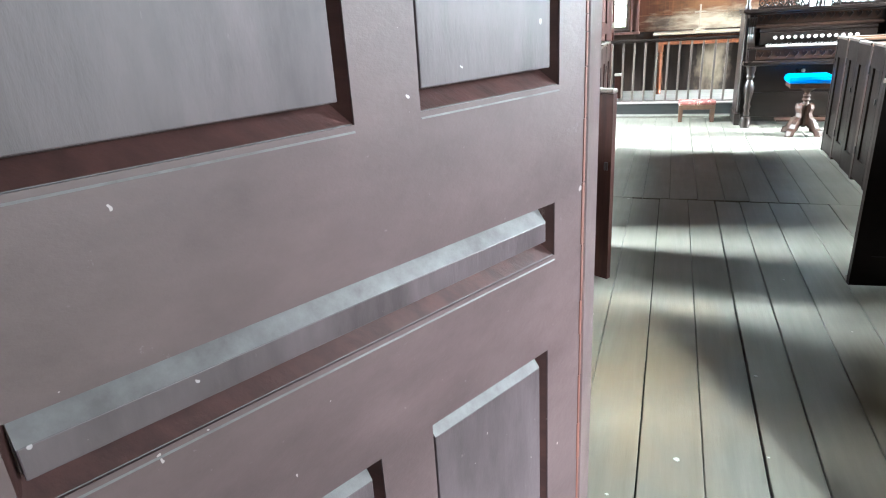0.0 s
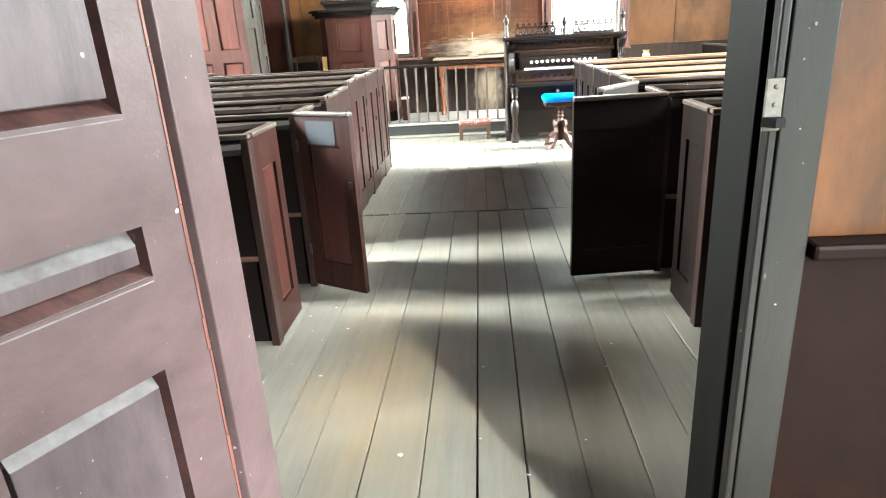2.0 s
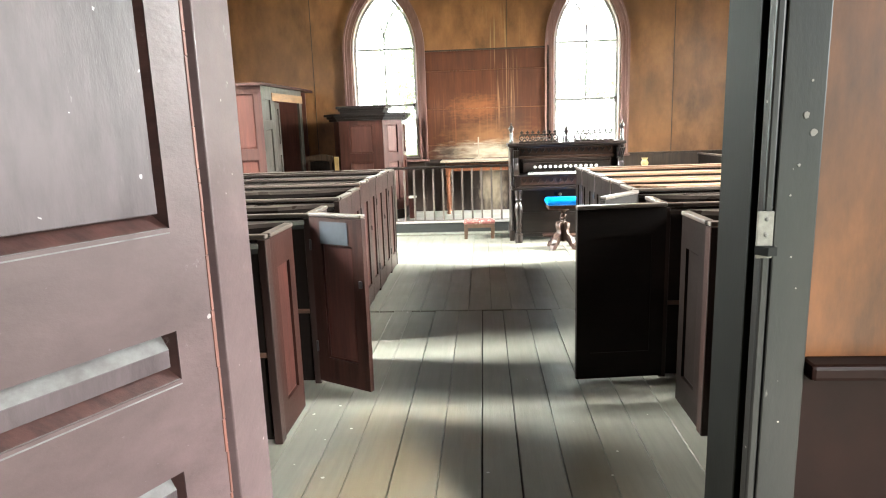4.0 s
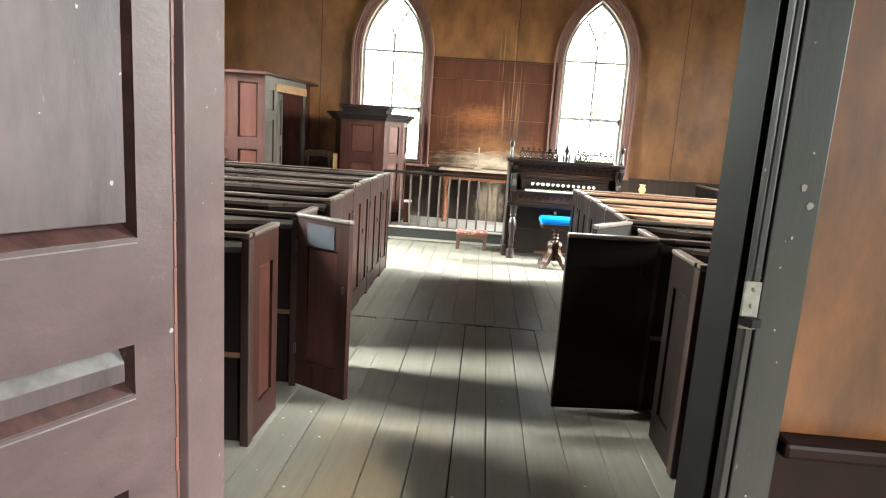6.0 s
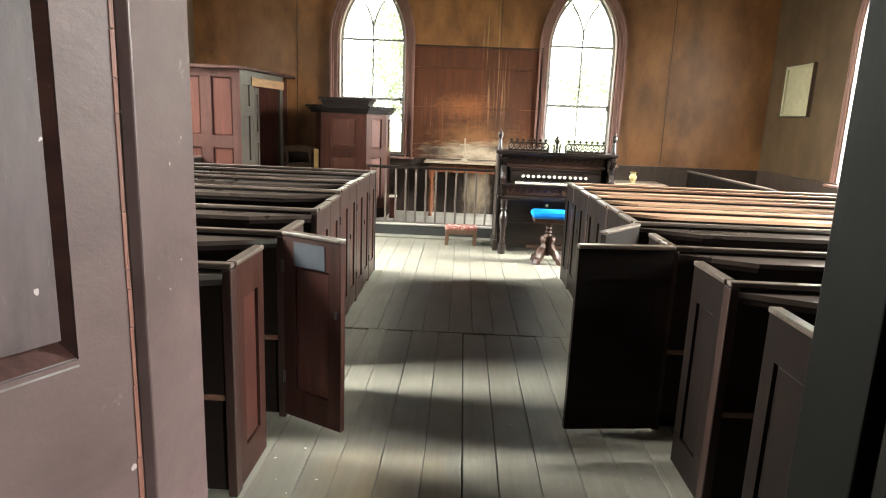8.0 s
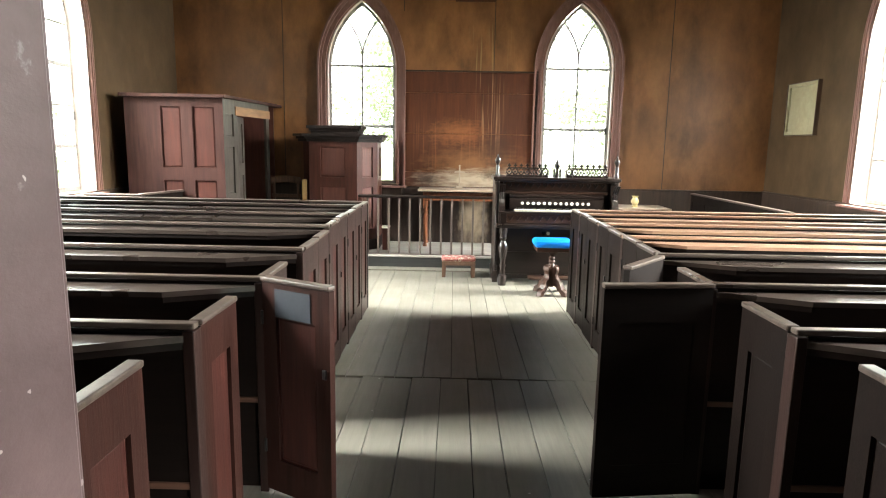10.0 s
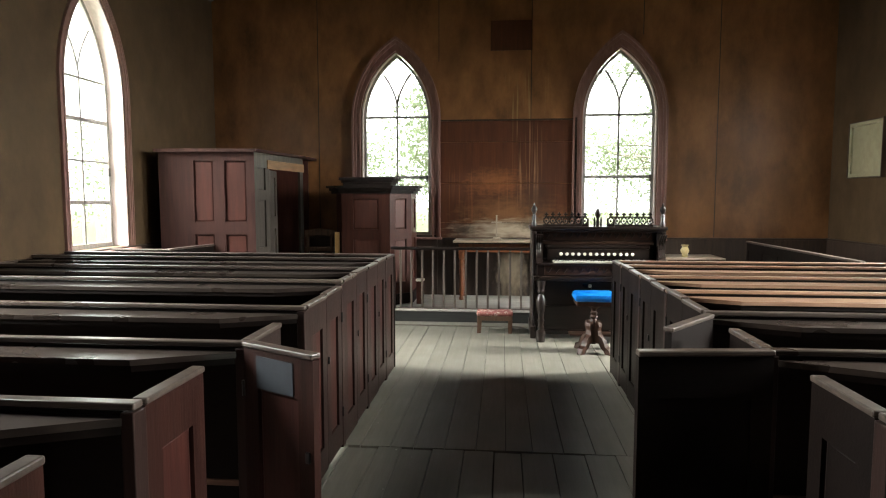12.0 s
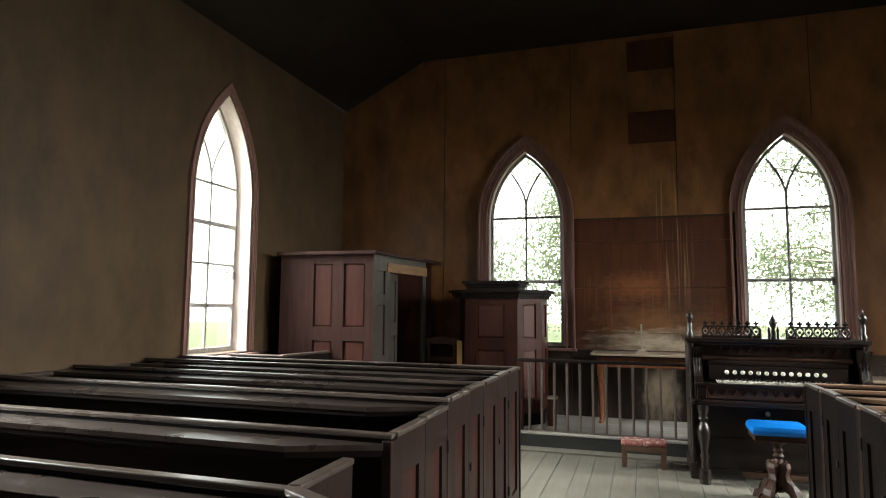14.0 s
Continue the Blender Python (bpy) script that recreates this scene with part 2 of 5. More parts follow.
ORGAN = material("near_black_carved_walnut", (0.02, 0.012, 0.009), (0.008, 0.0055, 0.0045), 0.3, ALONG_X, 0.2, (0.09, 0.065, 0.05), 0.02)
ORGAN_RED = material("brown_walnut_fret_panel", (0.06, 0.03, 0.019), (0.026, 0.014, 0.0095), 0.32, ALONG_X, 0.2)
IVORY = material("yellowed_ivory", (0.72, 0.70, 0.62), (0.6, 0.57, 0.48), 0.3, (5, 5, 5), 0.02)
EBONY = material("black_key", (0.015, 0.015, 0.015), (0.01, 0.01, 0.01), 0.3)
BLUE = material("bright_blue_vinyl", (0.008, 0.19, 0.62), (0.006, 0.15, 0.52), 0.32, (8, 8, 8), 0.1)
STOOL = material("brown_carved_stool_wood", (0.055, 0.023, 0.012), (0.020, 0.009, 0.0055), 0.45, ALONG_Z, 0.2, (0.08, 0.045, 0.028), 0.0, 0.3)
CHAIR = material("worn_mid_brown_wood", (0.16, 0.085, 0.048), (0.075, 0.038, 0.022), 0.45, ALONG_Z, 0.2)
TAPESTRY = material("red_floral_tapestry", (0.40, 0.15, 0.125), (0.20, 0.06, 0.055), 0.85, (16, 16, 16), 0.3, (0.62, 0.5, 0.42), 0.22)
TABLE = material("orange_brown_table_wood", (0.22, 0.075, 0.03), (0.10, 0.036, 0.016), 0.36, ALONG_Z, 0.15)
TABLE_TOP = material("dusty_table_top", (0.42, 0.34, 0.26), (0.30, 0.23, 0.17), 0.4, ALONG_X, 0.15)
PULPIT = material("dark_red_pulpit_wood", (0.075, 0.027, 0.019), (0.04, 0.015, 0.011), 0.4, ALONG_Z, 0.15, spec=0.18)
PULPIT_PANEL = material("red_brown_pulpit_panel", (0.12, 0.046, 0.034), (0.075, 0.028, 0.021), 0.4, ALONG_Z, 0.15, spec=0.3)
PULPIT_TOP = material("black_brown_pulpit_cornice", (0.016, 0.010, 0.008), (0.008, 0.0055, 0.0048), 0.55, ALONG_X, 0.15, spec=0.12)
CLOSET = material("grey_maroon_closet_frame", (0.05, 0.021, 0.0165), (0.023, 0.010, 0.008), 0.6, ALONG_Z, 0.15, (0.06, 0.035, 0.03), 0.02, 0.12)
CLOSET_SIDE = material("grey_green_closet_paint", (0.075, 0.063, 0.053), (0.038, 0.032, 0.027), 0.45, ALONG_Z, 0.15, spec=0.3)
CLOSET_PANEL = material("brick_red_closet_panel", (0.072, 0.026, 0.0195), (0.036, 0.0138, 0.0108), 0.42, ALONG_Z, 0.15, spec=0.2)
OCHRE = material("ochre_bare_board", (0.24, 0.125, 0.05), (0.13, 0.065, 0.028), 0.5, ALONG_Y, 0.15)
PALE = material("pale_yellow_pine", (0.55, 0.36, 0.14), (0.42, 0.26, 0.09), 0.5, ALONG_Z, 0.15)
RAIL = material("grey_worn_baluster", (0.16, 0.13, 0.11), (0.08, 0.062, 0.052), 0.45, ALONG_Z, 0.15)
STEP = material("grey_painted_riser", (0.035, 0.036, 0.034), (0.02, 0.021, 0.02), 0.5, ALONG_X, 0.15)
CARPET = material("worn_pale_platform_boards", (0.42, 0.40, 0.36), (0.28, 0.265, 0.235), 0.6, (0.9, 14, 14), 0.2)
PALE_WOOD = material("pale_grey_wood", (0.52, 0.44, 0.34), (0.38, 0.31, 0.23), 0.5, ALONG_Z, 0.1)
IRON_WORN = material("worn_pale_iron", (0.13, 0.118, 0.098), (0.055, 0.05, 0.042), 0.55, (9, 9, 9), 0.25, (0.05, 0.045, 0.04), 0.06, metal=0.2)
FILLER = material("pale_filler", (0.19, 0.175, 0.155), (0.11, 0.10, 0.088), 0.8, (9, 9, 9), 0.2)
IRON = material("grey_iron", (0.13, 0.12, 0.105), (0.06, 0.055, 0.05), 0.5, (9, 9, 9), 0.2, metal=0.4)
VASE = material("cream_glazed_vase", (0.66, 0.55, 0.28), (0.55, 0.44, 0.2), 0.25, (5, 5, 5), 0.02)
PAPER = material("yellowed_print", (0.40, 0.37, 0.23), (0.32, 0.29, 0.18), 0.45, (4, 4, 4), 0.02)
FRAME = material("dark_picture_moulding", (0.09, 0.06, 0.04), (0.05, 0.03, 0.02), 0.4, ALONG_Z)
GRASS = material("rough_dry_grass", (0.12, 0.14, 0.06), (0.07, 0.085, 0.035), 0.9, (3, 3, 3), 0.5)
BARK = material("grey_brown_bark", (0.30, 0.27, 0.22), (0.18, 0.155, 0.12), 0.9, ALONG_Z, 0.6)


def leaf_material(name, light, dark):
    m = material(name, light, dark, 0.55, (2, 2, 2), 0.0)
    nt = m.node_tree
    b = nt.nodes["Principled BSDF"]
    t = nt.nodes.new("ShaderNodeBsdfTranslucent")
    t.inputs["Color"].default_value = (*[min(1, c * 1.6) for c in light], 1)
    mx = nt.nodes.new("ShaderNodeMixShader")
    mx.inputs[0].default_value = 0.45
    nt.links.new(b.outputs[0], mx.inputs[1])
    nt.links.new(t.outputs[0], mx.inputs[2])
    nt.links.new(mx.outputs[0], nt.nodes["Material Output"].inputs[0])
    return m


LEAF = leaf_material("green_leaves", (0.15, 0.178, 0.10), (0.09, 0.115, 0.055))


def glass_material():
    m = bpy.data.materials.new("old_window_glass")
    m.use_nodes = True
    nt = m.node_tree
    clear, shine, mx = nt.nodes.new("ShaderNodeBsdfTransparent"), nt.nodes.new("ShaderNodeBsdfGlossy"), nt.nodes.new("ShaderNodeMixShader")
    clear.inputs[0].default_value = (0.95, 0.97, 0.95, 1)
    shine.inputs["Roughness"].default_value = 0.03
    mx.inputs[0].default_value = 0.06
    nt.links.new(clear.outputs[0], mx.inputs[1])
    nt.links.new(shine.outputs[0], mx.inputs[2])
    nt.links.new(mx.outputs[0], nt.nodes["Material Output"].inputs[0])
    return m


GLASS = glass_material()

# ---- building helpers ----
BASE = {}


def thing(name, place, label, category, group="", kind=""):
    """A top-level Empty at the base of a thing."""
    ob = new(name)
    ob.empty_display_size = 0.1
    ob.location = place
    BASE[ob] = Vector(place)
    return tagged(ob, label, category, group, kind)


def part(name, bm, mat, parent=None, label="", smooth=False):
    """One mesh object, given in world metres, under its thing or part."""
    if parent is not None:
        bmesh.ops.translate(bm, verts=bm.verts, vec=-BASE[parent])
    bmesh.ops.recalc_face_normals(bm, faces=bm.faces)
    me = bpy.data.meshes.new(name)
    bm.to_mesh(me)
    bm.free()
    me.materials.append(mat)
    if smooth:
        for p in me.polygons:
            p.use_smooth = True
        me.set_sharp_from_angle(angle=radians(40))
    ob = new(name, me)
    if parent is not None:
        ob.parent = parent
        BASE[ob] = BASE[parent]
    else:
        BASE[ob] = Vector((0, 0, 0))
    return tagged(ob, label)


def structure(name, bm, mat, label, category):
    return tagged(part(name, bm, mat), label, category, kind="structure")


def add(bm, other, m=None):
    """Append other to bm, moved by m."""
    if m is not None:
        bmesh.ops.transform(other, matrix=m, verts=other.verts)
    me = bpy.data.meshes.new("scratch")
    other.to_mesh(me)
    other.free()
    bm.from_mesh(me)
    bpy.data.meshes.remove(me)
    return bm


def box(lo, hi, bevel=0.0, m=None, into=None):
    """A box between two corners, with bevelled edges."""
    bm = bmesh.new()
    bmesh.ops.create_cube(bm, size=1.0)
    size = [max(b - a, 0.0005) for a, b in zip(lo, hi)]
    bmesh.ops.scale(bm, vec=size, verts=bm.verts)
    bmesh.ops.translate(bm, vec=[(a + b) / 2 for a, b in zip(lo, hi)], verts=bm.verts)
    if bevel:
        bmesh.ops.bevel(bm, geom=bm.edges[:], offset=min(bevel, min(size) * 0.45), segments=2, profile=0.5, affect="EDGES")
    if m is not None:
        bmesh.ops.transform(bm, matrix=m, verts=bm.verts)
    return add(into, bm) if into is not None else bm


def slab(outline, holes, depth, m=None):
    """A board in the x-z plane, its face at y = 0 and its back at y = depth, with holes through it."""
    from mathutils import geometry
    loops = [[Vector((u, 0, v)) for u, v in loop] for loop in (outline, *holes)]
    flat = [v for loop in loops for v in loop]
    tris = geometry.tessellate_polygon(loops)
    bm = bmesh.new()
    front = [bm.verts.new(v) for v in flat]
    back = [bm.verts.new(v + Vector((0, depth, 0))) for v in flat]
    for tri in tris:
        a, b, c = tri
        if len({a, b, c}) == 3:
            bm.faces.new((front[a], front[b], front[c]))
            bm.faces.new((back[c], back[b], back[a]))
    start = 0
    for loop in loops:
        n = len(loop)
        for i in range(n):
            j = (i + 1) % n
            bm.faces.new((front[start + i], front[start + j], back[start + j], back[start + i]))
        start += n
    if m is not None:
        bmesh.ops.transform(bm, matrix=m, verts=bm.verts)
    return bm


def rect(u0, u1, v0, v1):
    return [(u0, v0), (u1, v0), (u1, v1), (u0, v1)]


def lathe(profile, place, steps=20, m=None):
    """A turned piece: (radius, height) pairs, standing at place."""
    bm = bmesh.new()
    rings = []
    for r, z in profile:
        rings.append([bm.verts.new((max(r, 0.0004) * math.cos(a), max(r, 0.0004) * math.sin(a), z)) for a in (2 * math.pi * i / steps for i in range(steps))])
    for lower, upper in zip(rings, rings[1:]):
        for i in range(steps):
            bm.faces.new((lower[i], lower[(i + 1) % steps], upper[(i + 1) % steps], upper[i]))
    bm.faces.new(rings[0][::-1])
    bm.faces.new(rings[-1])
    bmesh.ops.transform(bm, matrix=(m or Matrix()) if m is not None else Matrix.Translation(place), verts=bm.verts)
    return bm


def prism(outline, z0, z1):
    """An upright prism on an outline in the x-y plane."""
    bm = bmesh.new()
    low, high = [bm.verts.new((x, y, z0)) for x, y in outline], [bm.verts.new((x, y, z1)) for x, y in outline]
    bm.faces.new(low[::-1])
    bm.faces.new(high)
    for i in range(len(low)):
        j = (i + 1) % len(low)
        bm.faces.new((low[i], low[j], high[j], high[i]))
    return bm


def bevelled(bm, offset, segments=2):
    bmesh.ops.bevel(bm, geom=[e for e in bm.edges if e.calc_face_angle(0) > 0.5], offset=offset, segments=segments, profile=0.5, affect="EDGES")
    return bm


def raised_panel(u0, u1, v0, v1, depth, rise=0.008, edge=0.03, m=None):
    """A fielded panel: a board with a sloped margin, its back at y = depth."""
    bm = box((u0 - 0.006, depth - 0.012, v0 - 0.006), (u1 + 0.006, depth, v1 + 0.006))
    inner = bmesh.new()
    e = min(edge, (u1 - u0) * 0.25, (v1 - v0) * 0.25)
    outer = [inner.verts.new((u, depth - 0.012, v)) for u, v in rect(u0 + 0.004, u1 - 0.004, v0 + 0.004, v1 - 0.004)]
    field = [inner.verts.new((u, depth - 0.012 - rise, v)) for u, v in rect(u0 + e, u1 - e, v0 + e, v1 - e)]
    inner.faces.new(field)
    for i in range(4):
        inner.faces.new((outer[i], outer[(i + 1) % 4], field[(i + 1) % 4], field[i]))
    add(bm, inner)
    if m is not None:
        bmesh.ops.transform(bm, matrix=m, verts=bm.verts)
    return bm


def arch(half, sill, spring, apex, steps=12):
    """The outline of a pointed window, centred on u = 0, anticlockwise from its lower left corner."""
    rise = apex - spring
    radius = (rise * rise + half * half) / (2 * half)
    top = math.asin(min(1.0, rise / radius))
    right = [(half - radius + radius * math.cos(top * i / steps), spring + radius * math.sin(top * i / steps)) for i in range(steps + 1)]
    left = [(-u, v) for u, v in right[:-1]][::-1]
    return [(-half, sill), (half, sill)] + right + left


def path_tube(points, radius, sides=8):
    """A round bar along points, tapered if radius is a pair."""
    r0, r1 = radius if isinstance(radius, tuple) else (radius, radius)
    bm = bmesh.new()
    rings = []
    for i, p in enumerate(points):
        a, b = Vector(points[max(i - 1, 0)]), Vector(points[min(i + 1, len(points) - 1)])
        q = (b - a).to_track_quat("Z", "Y")
        r = r0 + (r1 - r0) * i / (len(points) - 1)
        rings.append([bm.verts.new(Vector(p) + q @ Vector((r * math.cos(2 * math.pi * k / sides), r * math.sin(2 * math.pi * k / sides), 0))) for k in range(sides)])
    for lower, upper in zip(rings, rings[1:]):
        for k in range(sides):
            bm.faces.new((lower[k], lower[(k + 1) % sides], upper[(k + 1) % sides], upper[k]))
    bm.faces.new(rings[0][::-1])
    bm.faces.new(rings[-1])
    return bm


# ---- plan ----
LEFT, RIGHT, END, THICK = -3.48, 4.95, 10.82, 0.16
DOORWALL, DOORWALL_BACK = 2.17, 2.40      # lobby face and nave face of the partition
OPEN_L, OPEN_R, OPEN_H = 0.13, 1.122, 2.25
EAVES, FLAT, SLOPE = 4.30, 4.93, 1.2      # height at side walls, of the flat middle, width of the sloped side
SILL, SPRING, APEX, HALF = 1.0, 2.62, 3.54, 0.46
SIDE_APEX, SIDE_THICK, END_HALF = 3.67, 0.24, 0.495
SIDE_WINDOWS_L, SIDE_WINDOWS_R, END_WINDOWS = (4.75, 8.19), (4.8, 8.40), (-0.84, 2.215)


def shell():
    """Walls, ceiling and lobby."""
    top = [(LEFT, EAVES), (LEFT + SLOPE, FLAT), (RIGHT - SLOPE, FLAT), (RIGHT, EAVES)]
    hole = arch(END_HALF, SILL, SPRING, APEX)
    gable = [(LEFT, -0.3), (RIGHT, -0.3)] + top[::-1]
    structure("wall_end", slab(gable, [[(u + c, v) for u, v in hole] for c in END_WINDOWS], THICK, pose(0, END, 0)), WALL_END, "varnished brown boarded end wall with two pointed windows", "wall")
    side_hole = arch(HALF, SILL, SPRING, SIDE_APEX)
    side = rect(DOORWALL - 2.9, END + THICK, -0.3, EAVES + 0.1)
    turn_l, turn_r = Matrix.Translation((LEFT, 0, 0)) @ Matrix.Rotation(radians(90), 4, "Z"), Matrix.Translation((RIGHT + SIDE_THICK, 0, 0)) @ Matrix.Rotation(radians(90), 4, "Z")
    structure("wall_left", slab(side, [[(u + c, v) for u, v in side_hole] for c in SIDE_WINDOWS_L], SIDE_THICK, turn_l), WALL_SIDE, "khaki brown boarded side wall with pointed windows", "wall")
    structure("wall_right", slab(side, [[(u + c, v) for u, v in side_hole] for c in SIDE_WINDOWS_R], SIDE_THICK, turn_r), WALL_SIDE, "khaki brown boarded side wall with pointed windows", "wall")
    # partition between lobby and nave, with the doorway through it
    body = [(LEFT, -0.3), (OPEN_L - 0.02, -0.3), (OPEN_L - 0.02, OPEN_H + 0.02), (OPEN_R + 0.052, OPEN_H + 0.02), (OPEN_R + 0.052, -0.3), (RIGHT, -0.3)] + top[::-1]
    structure("wall_partition", slab(body, [], DOORWALL_BACK - DOORWALL - 0.06, pose(0, DOORWALL + 0.05, 0)), DADO, "brown boarded partition between lobby and nave", "wall")
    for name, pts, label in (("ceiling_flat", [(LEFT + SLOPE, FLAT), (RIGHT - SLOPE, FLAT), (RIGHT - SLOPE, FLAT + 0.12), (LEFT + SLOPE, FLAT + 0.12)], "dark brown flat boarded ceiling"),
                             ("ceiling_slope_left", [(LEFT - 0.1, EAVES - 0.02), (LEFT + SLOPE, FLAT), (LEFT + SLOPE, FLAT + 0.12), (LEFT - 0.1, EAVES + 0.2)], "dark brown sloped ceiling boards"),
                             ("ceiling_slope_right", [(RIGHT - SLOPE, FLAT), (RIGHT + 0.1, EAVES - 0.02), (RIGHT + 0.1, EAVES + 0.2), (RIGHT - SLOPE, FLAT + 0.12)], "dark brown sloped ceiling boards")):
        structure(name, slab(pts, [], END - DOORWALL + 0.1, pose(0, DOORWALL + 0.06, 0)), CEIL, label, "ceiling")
    # lobby
    structure("wall_lobby_left", box((-1.05, 0.0, -0.3), (-0.95, DOORWALL + 0.05, 2.75)), LOBBY, "brown boarded lobby side wall", "wall")
    structure("wall_lobby_right", slab([(-0.1, -0.3), (0.5, -0.3), (0.5, 2.25), (1.8, 2.25), (1.8, -0.3), (DOORWALL + 0.05, -0.3), (DOORWALL + 0.05, 2.75), (-0.1, 2.75)], [], 0.1, pose(3.05, 0, 0, 0, 0, 90)), LOBBY, "brown lobby side wall with an open doorway", "wall")
    structure("wall_lobby_front", slab([(-1.05, -0.3), (1.6, -0.3), (1.6, 2.35), (2.65, 2.35), (2.65, -0.3), (2.95, -0.3), (2.95, 2.75), (-1.05, 2.75)], [], 0.1, pose(0, -0.1, 0)), LOBBY, "brown boarded lobby front wall with an open doorway", "wall")
    structure("ceiling_lobby", box((-1.05, -0.1, 2.7), (3.05, DOORWALL + 0.05, 2.8)), LOBBY, "pale boarded lobby ceiling", "ceiling")
    # lobby face of the partition
    for name, lo, hi, mat, label in (("wall_lobby_upper_board", (OPEN_R + 0.077, DOORWALL + 0.025, 0.975), (2.95, DOORWALL + 0.05, 2.7), VEST_UP, "orange varnished lobby wallboard"),
                                     ("wall_lobby_lower_board", (OPEN_R + 0.077, DOORWALL + 0.022, 0.0), (2.95, DOORWALL + 0.05, 0.945), VEST_LOW, "red brown painted lobby dado"),
                                     ("wall_lobby_upper_board_left", (-0.95, DOORWALL + 0.025, 0.975), (OPEN_L - 0.085, DOORWALL + 0.05, 2.7), VEST_UP, "orange varnished lobby wallboard"),
                                     ("wall_lobby_lower_board_left", (-0.95, DOORWALL + 0.022, 0.0), (OPEN_L - 0.085, DOORWALL + 0.05, 0.945), VEST_LOW, "red brown painted lobby dado")):
        structure(name, box(lo, hi, 0.002), mat, label, "wall")
    for name, x0, x1 in (("dado_rail_lobby_right", OPEN_R + 0.079, 2.95), ("dado_rail_lobby_left", -0.95, OPEN_L - 0.088)):
        structure(name, box((x0, DOORWALL - 0.02, 0.945), (x1, DOORWALL + 0.05, 0.975), 0.008), VEST_LOW, "red brown rounded dado rail", "trim")
    # door frame: linings, stops and casings
    bm = box((OPEN_L - 0.02, DOORWALL + 0.06, 0), (OPEN_L, DOORWALL_BACK, OPEN_H), 0.003)
    box((OPEN_L - 0.11, DOORWALL_BACK - 0.012, 0), (OPEN_L - 0.006, DOORWALL_BACK + 0.014, OPEN_H + 0.1), 0.004, into=bm)
    box((OPEN_L - 0.10, DOORWALL + 0.03, 0), (OPEN_L - 0.021, DOORWALL + 0.06, OPEN_H + 0.08), 0.004, into=bm)
    structure("door_frame_left", bm, DOOR, "mauve brown painted door frame", "door frame")
    bm = box((OPEN_R, DOORWALL + 0.08, 0), (OPEN_R + 0.05, DOORWALL_BACK, OPEN_H), 0.004)
    box((OPEN_R + 0.03, DOORWALL + 0.022, 0), (OPEN_R + 0.05, DOORWALL + 0.081, OPEN_H), 0.002, into=bm)
    box((OPEN_R + 0.008, DOORWALL_BACK - 0.012, 0), (OPEN_R + 0.11, DOORWALL_BACK + 0.014, OPEN_H + 0.1), 0.004, into=bm)
    structure("door_frame_right", bm, JAMB, "dark green black painted door frame lining", "door frame")
    # Casing towards the lobby, its brighter lighting put into the paint colour.
    bm = box((OPEN_R - 0.013, DOORWALL - 0.006, 0), (OPEN_R + 0.0025, DOORWALL + 0.022, OPEN_H + 0.02), 0.004)
    box((OPEN_R + 0.006, DOORWALL - 0.002, 0), (OPEN_R + 0.076, DOORWALL + 0.048, OPEN_H + 0.08), 0.003, into=bm)
    box((OPEN_R - 0.004, DOORWALL + 0.012, 0), (OPEN_R + 0.045, DOORWALL + 0.024, OPEN_H), 0.0, into=bm)
    structure("door_casing_right", bm, JAMB_LIT, "scuffed dark door casing, lightened on its lit face, with flecks of filler", "door frame")
    bm = box((OPEN_L - 0.02, DOORWALL + 0.003, OPEN_H), (OPEN_R + 0.02, DOORWALL_BACK - 0.001, OPEN_H + 0.02))
    box((OPEN_L - 0.085, DOORWALL - 0.003, OPEN_H + 0.002), (OPEN_R + 0.085, DOORWALL + 0.046, OPEN_H + 0.09), 0.004, into=bm)
    structure("door_frame_head", bm, JAMB, "dark painted door frame head", "door frame")
    # dado round the nave
    for name, lo, hi in (("dado_end_left", (LEFT, END - 0.022, 0), (-0.26, END, 0.985)), ("dado_end_right", (1.66, END - 0.022, 0), (RIGHT, END, 0.965)),
                         ("dado_left", (LEFT, DOORWALL_BACK, 0), (LEFT + 0.022, END - 0.022, 0.97)), ("dado_right", (RIGHT - 0.022, DOORWALL_BACK, 0), (RIGHT, END - 0.022, 0.97))):
        bm = box(lo, hi)
        lo2, hi2 = [a - 0.012 if i < 2 else hi[2] for i, a in enumerate(lo)], [a + 0.012 if i < 2 else hi[2] + 0.028 for i, a in enumerate(hi)]
        lo2[0], hi2[0], hi2[1] = max(lo2[0], LEFT), min(hi2[0], RIGHT), min(hi2[1], END)
        box(lo2, hi2, 0.006, into=bm)
        structure(name, bm, DADO, "dark stained boarded dado with a capping", "wall")
    # seams and patches of the end wall
    for x, z0, z1 in ((3.49, 1.0, EAVES + 0.3), (1.025, 2.6, 4.9), (-1.95, 1.02, 4.9), (-0.24, 3.4, 4.9), (2.5, 3.7, 4.9)):
        structure("wall_seam", box((x - 0.005, END - 0.004, z0), (x + 0.005, END, z1)), DADO, "narrow dark joint between wall boards", "trim")
    for z0, z1 in ((3.53, 3.93), (4.46, 4.86)):
        structure("wall_patch", box((0.47, END - 0.012, z0), (1.02, END, z1), 0.003), RERE, "dark square board patch on the end wall", "trim")
    # boards behind the altar
    structure("dado_end_middle", box((-0.258, END - 0.02, 0.0), (1.658, END, 0.975), 0.002), DADO_STAINED, "dark boarded dado behind the altar with a pale patch", "wall")
    for z0, z1 in ((2.30, 2.585), (1.735, 2.294), (1.19, 1.728), (0.98, 1.184)):
        structure("reredos_board", box((-0.23, END - 0.022, z0), (1.6, END, z1), 0.003), RERE, "dark stained board behind the altar, water streaked", "wall panel")
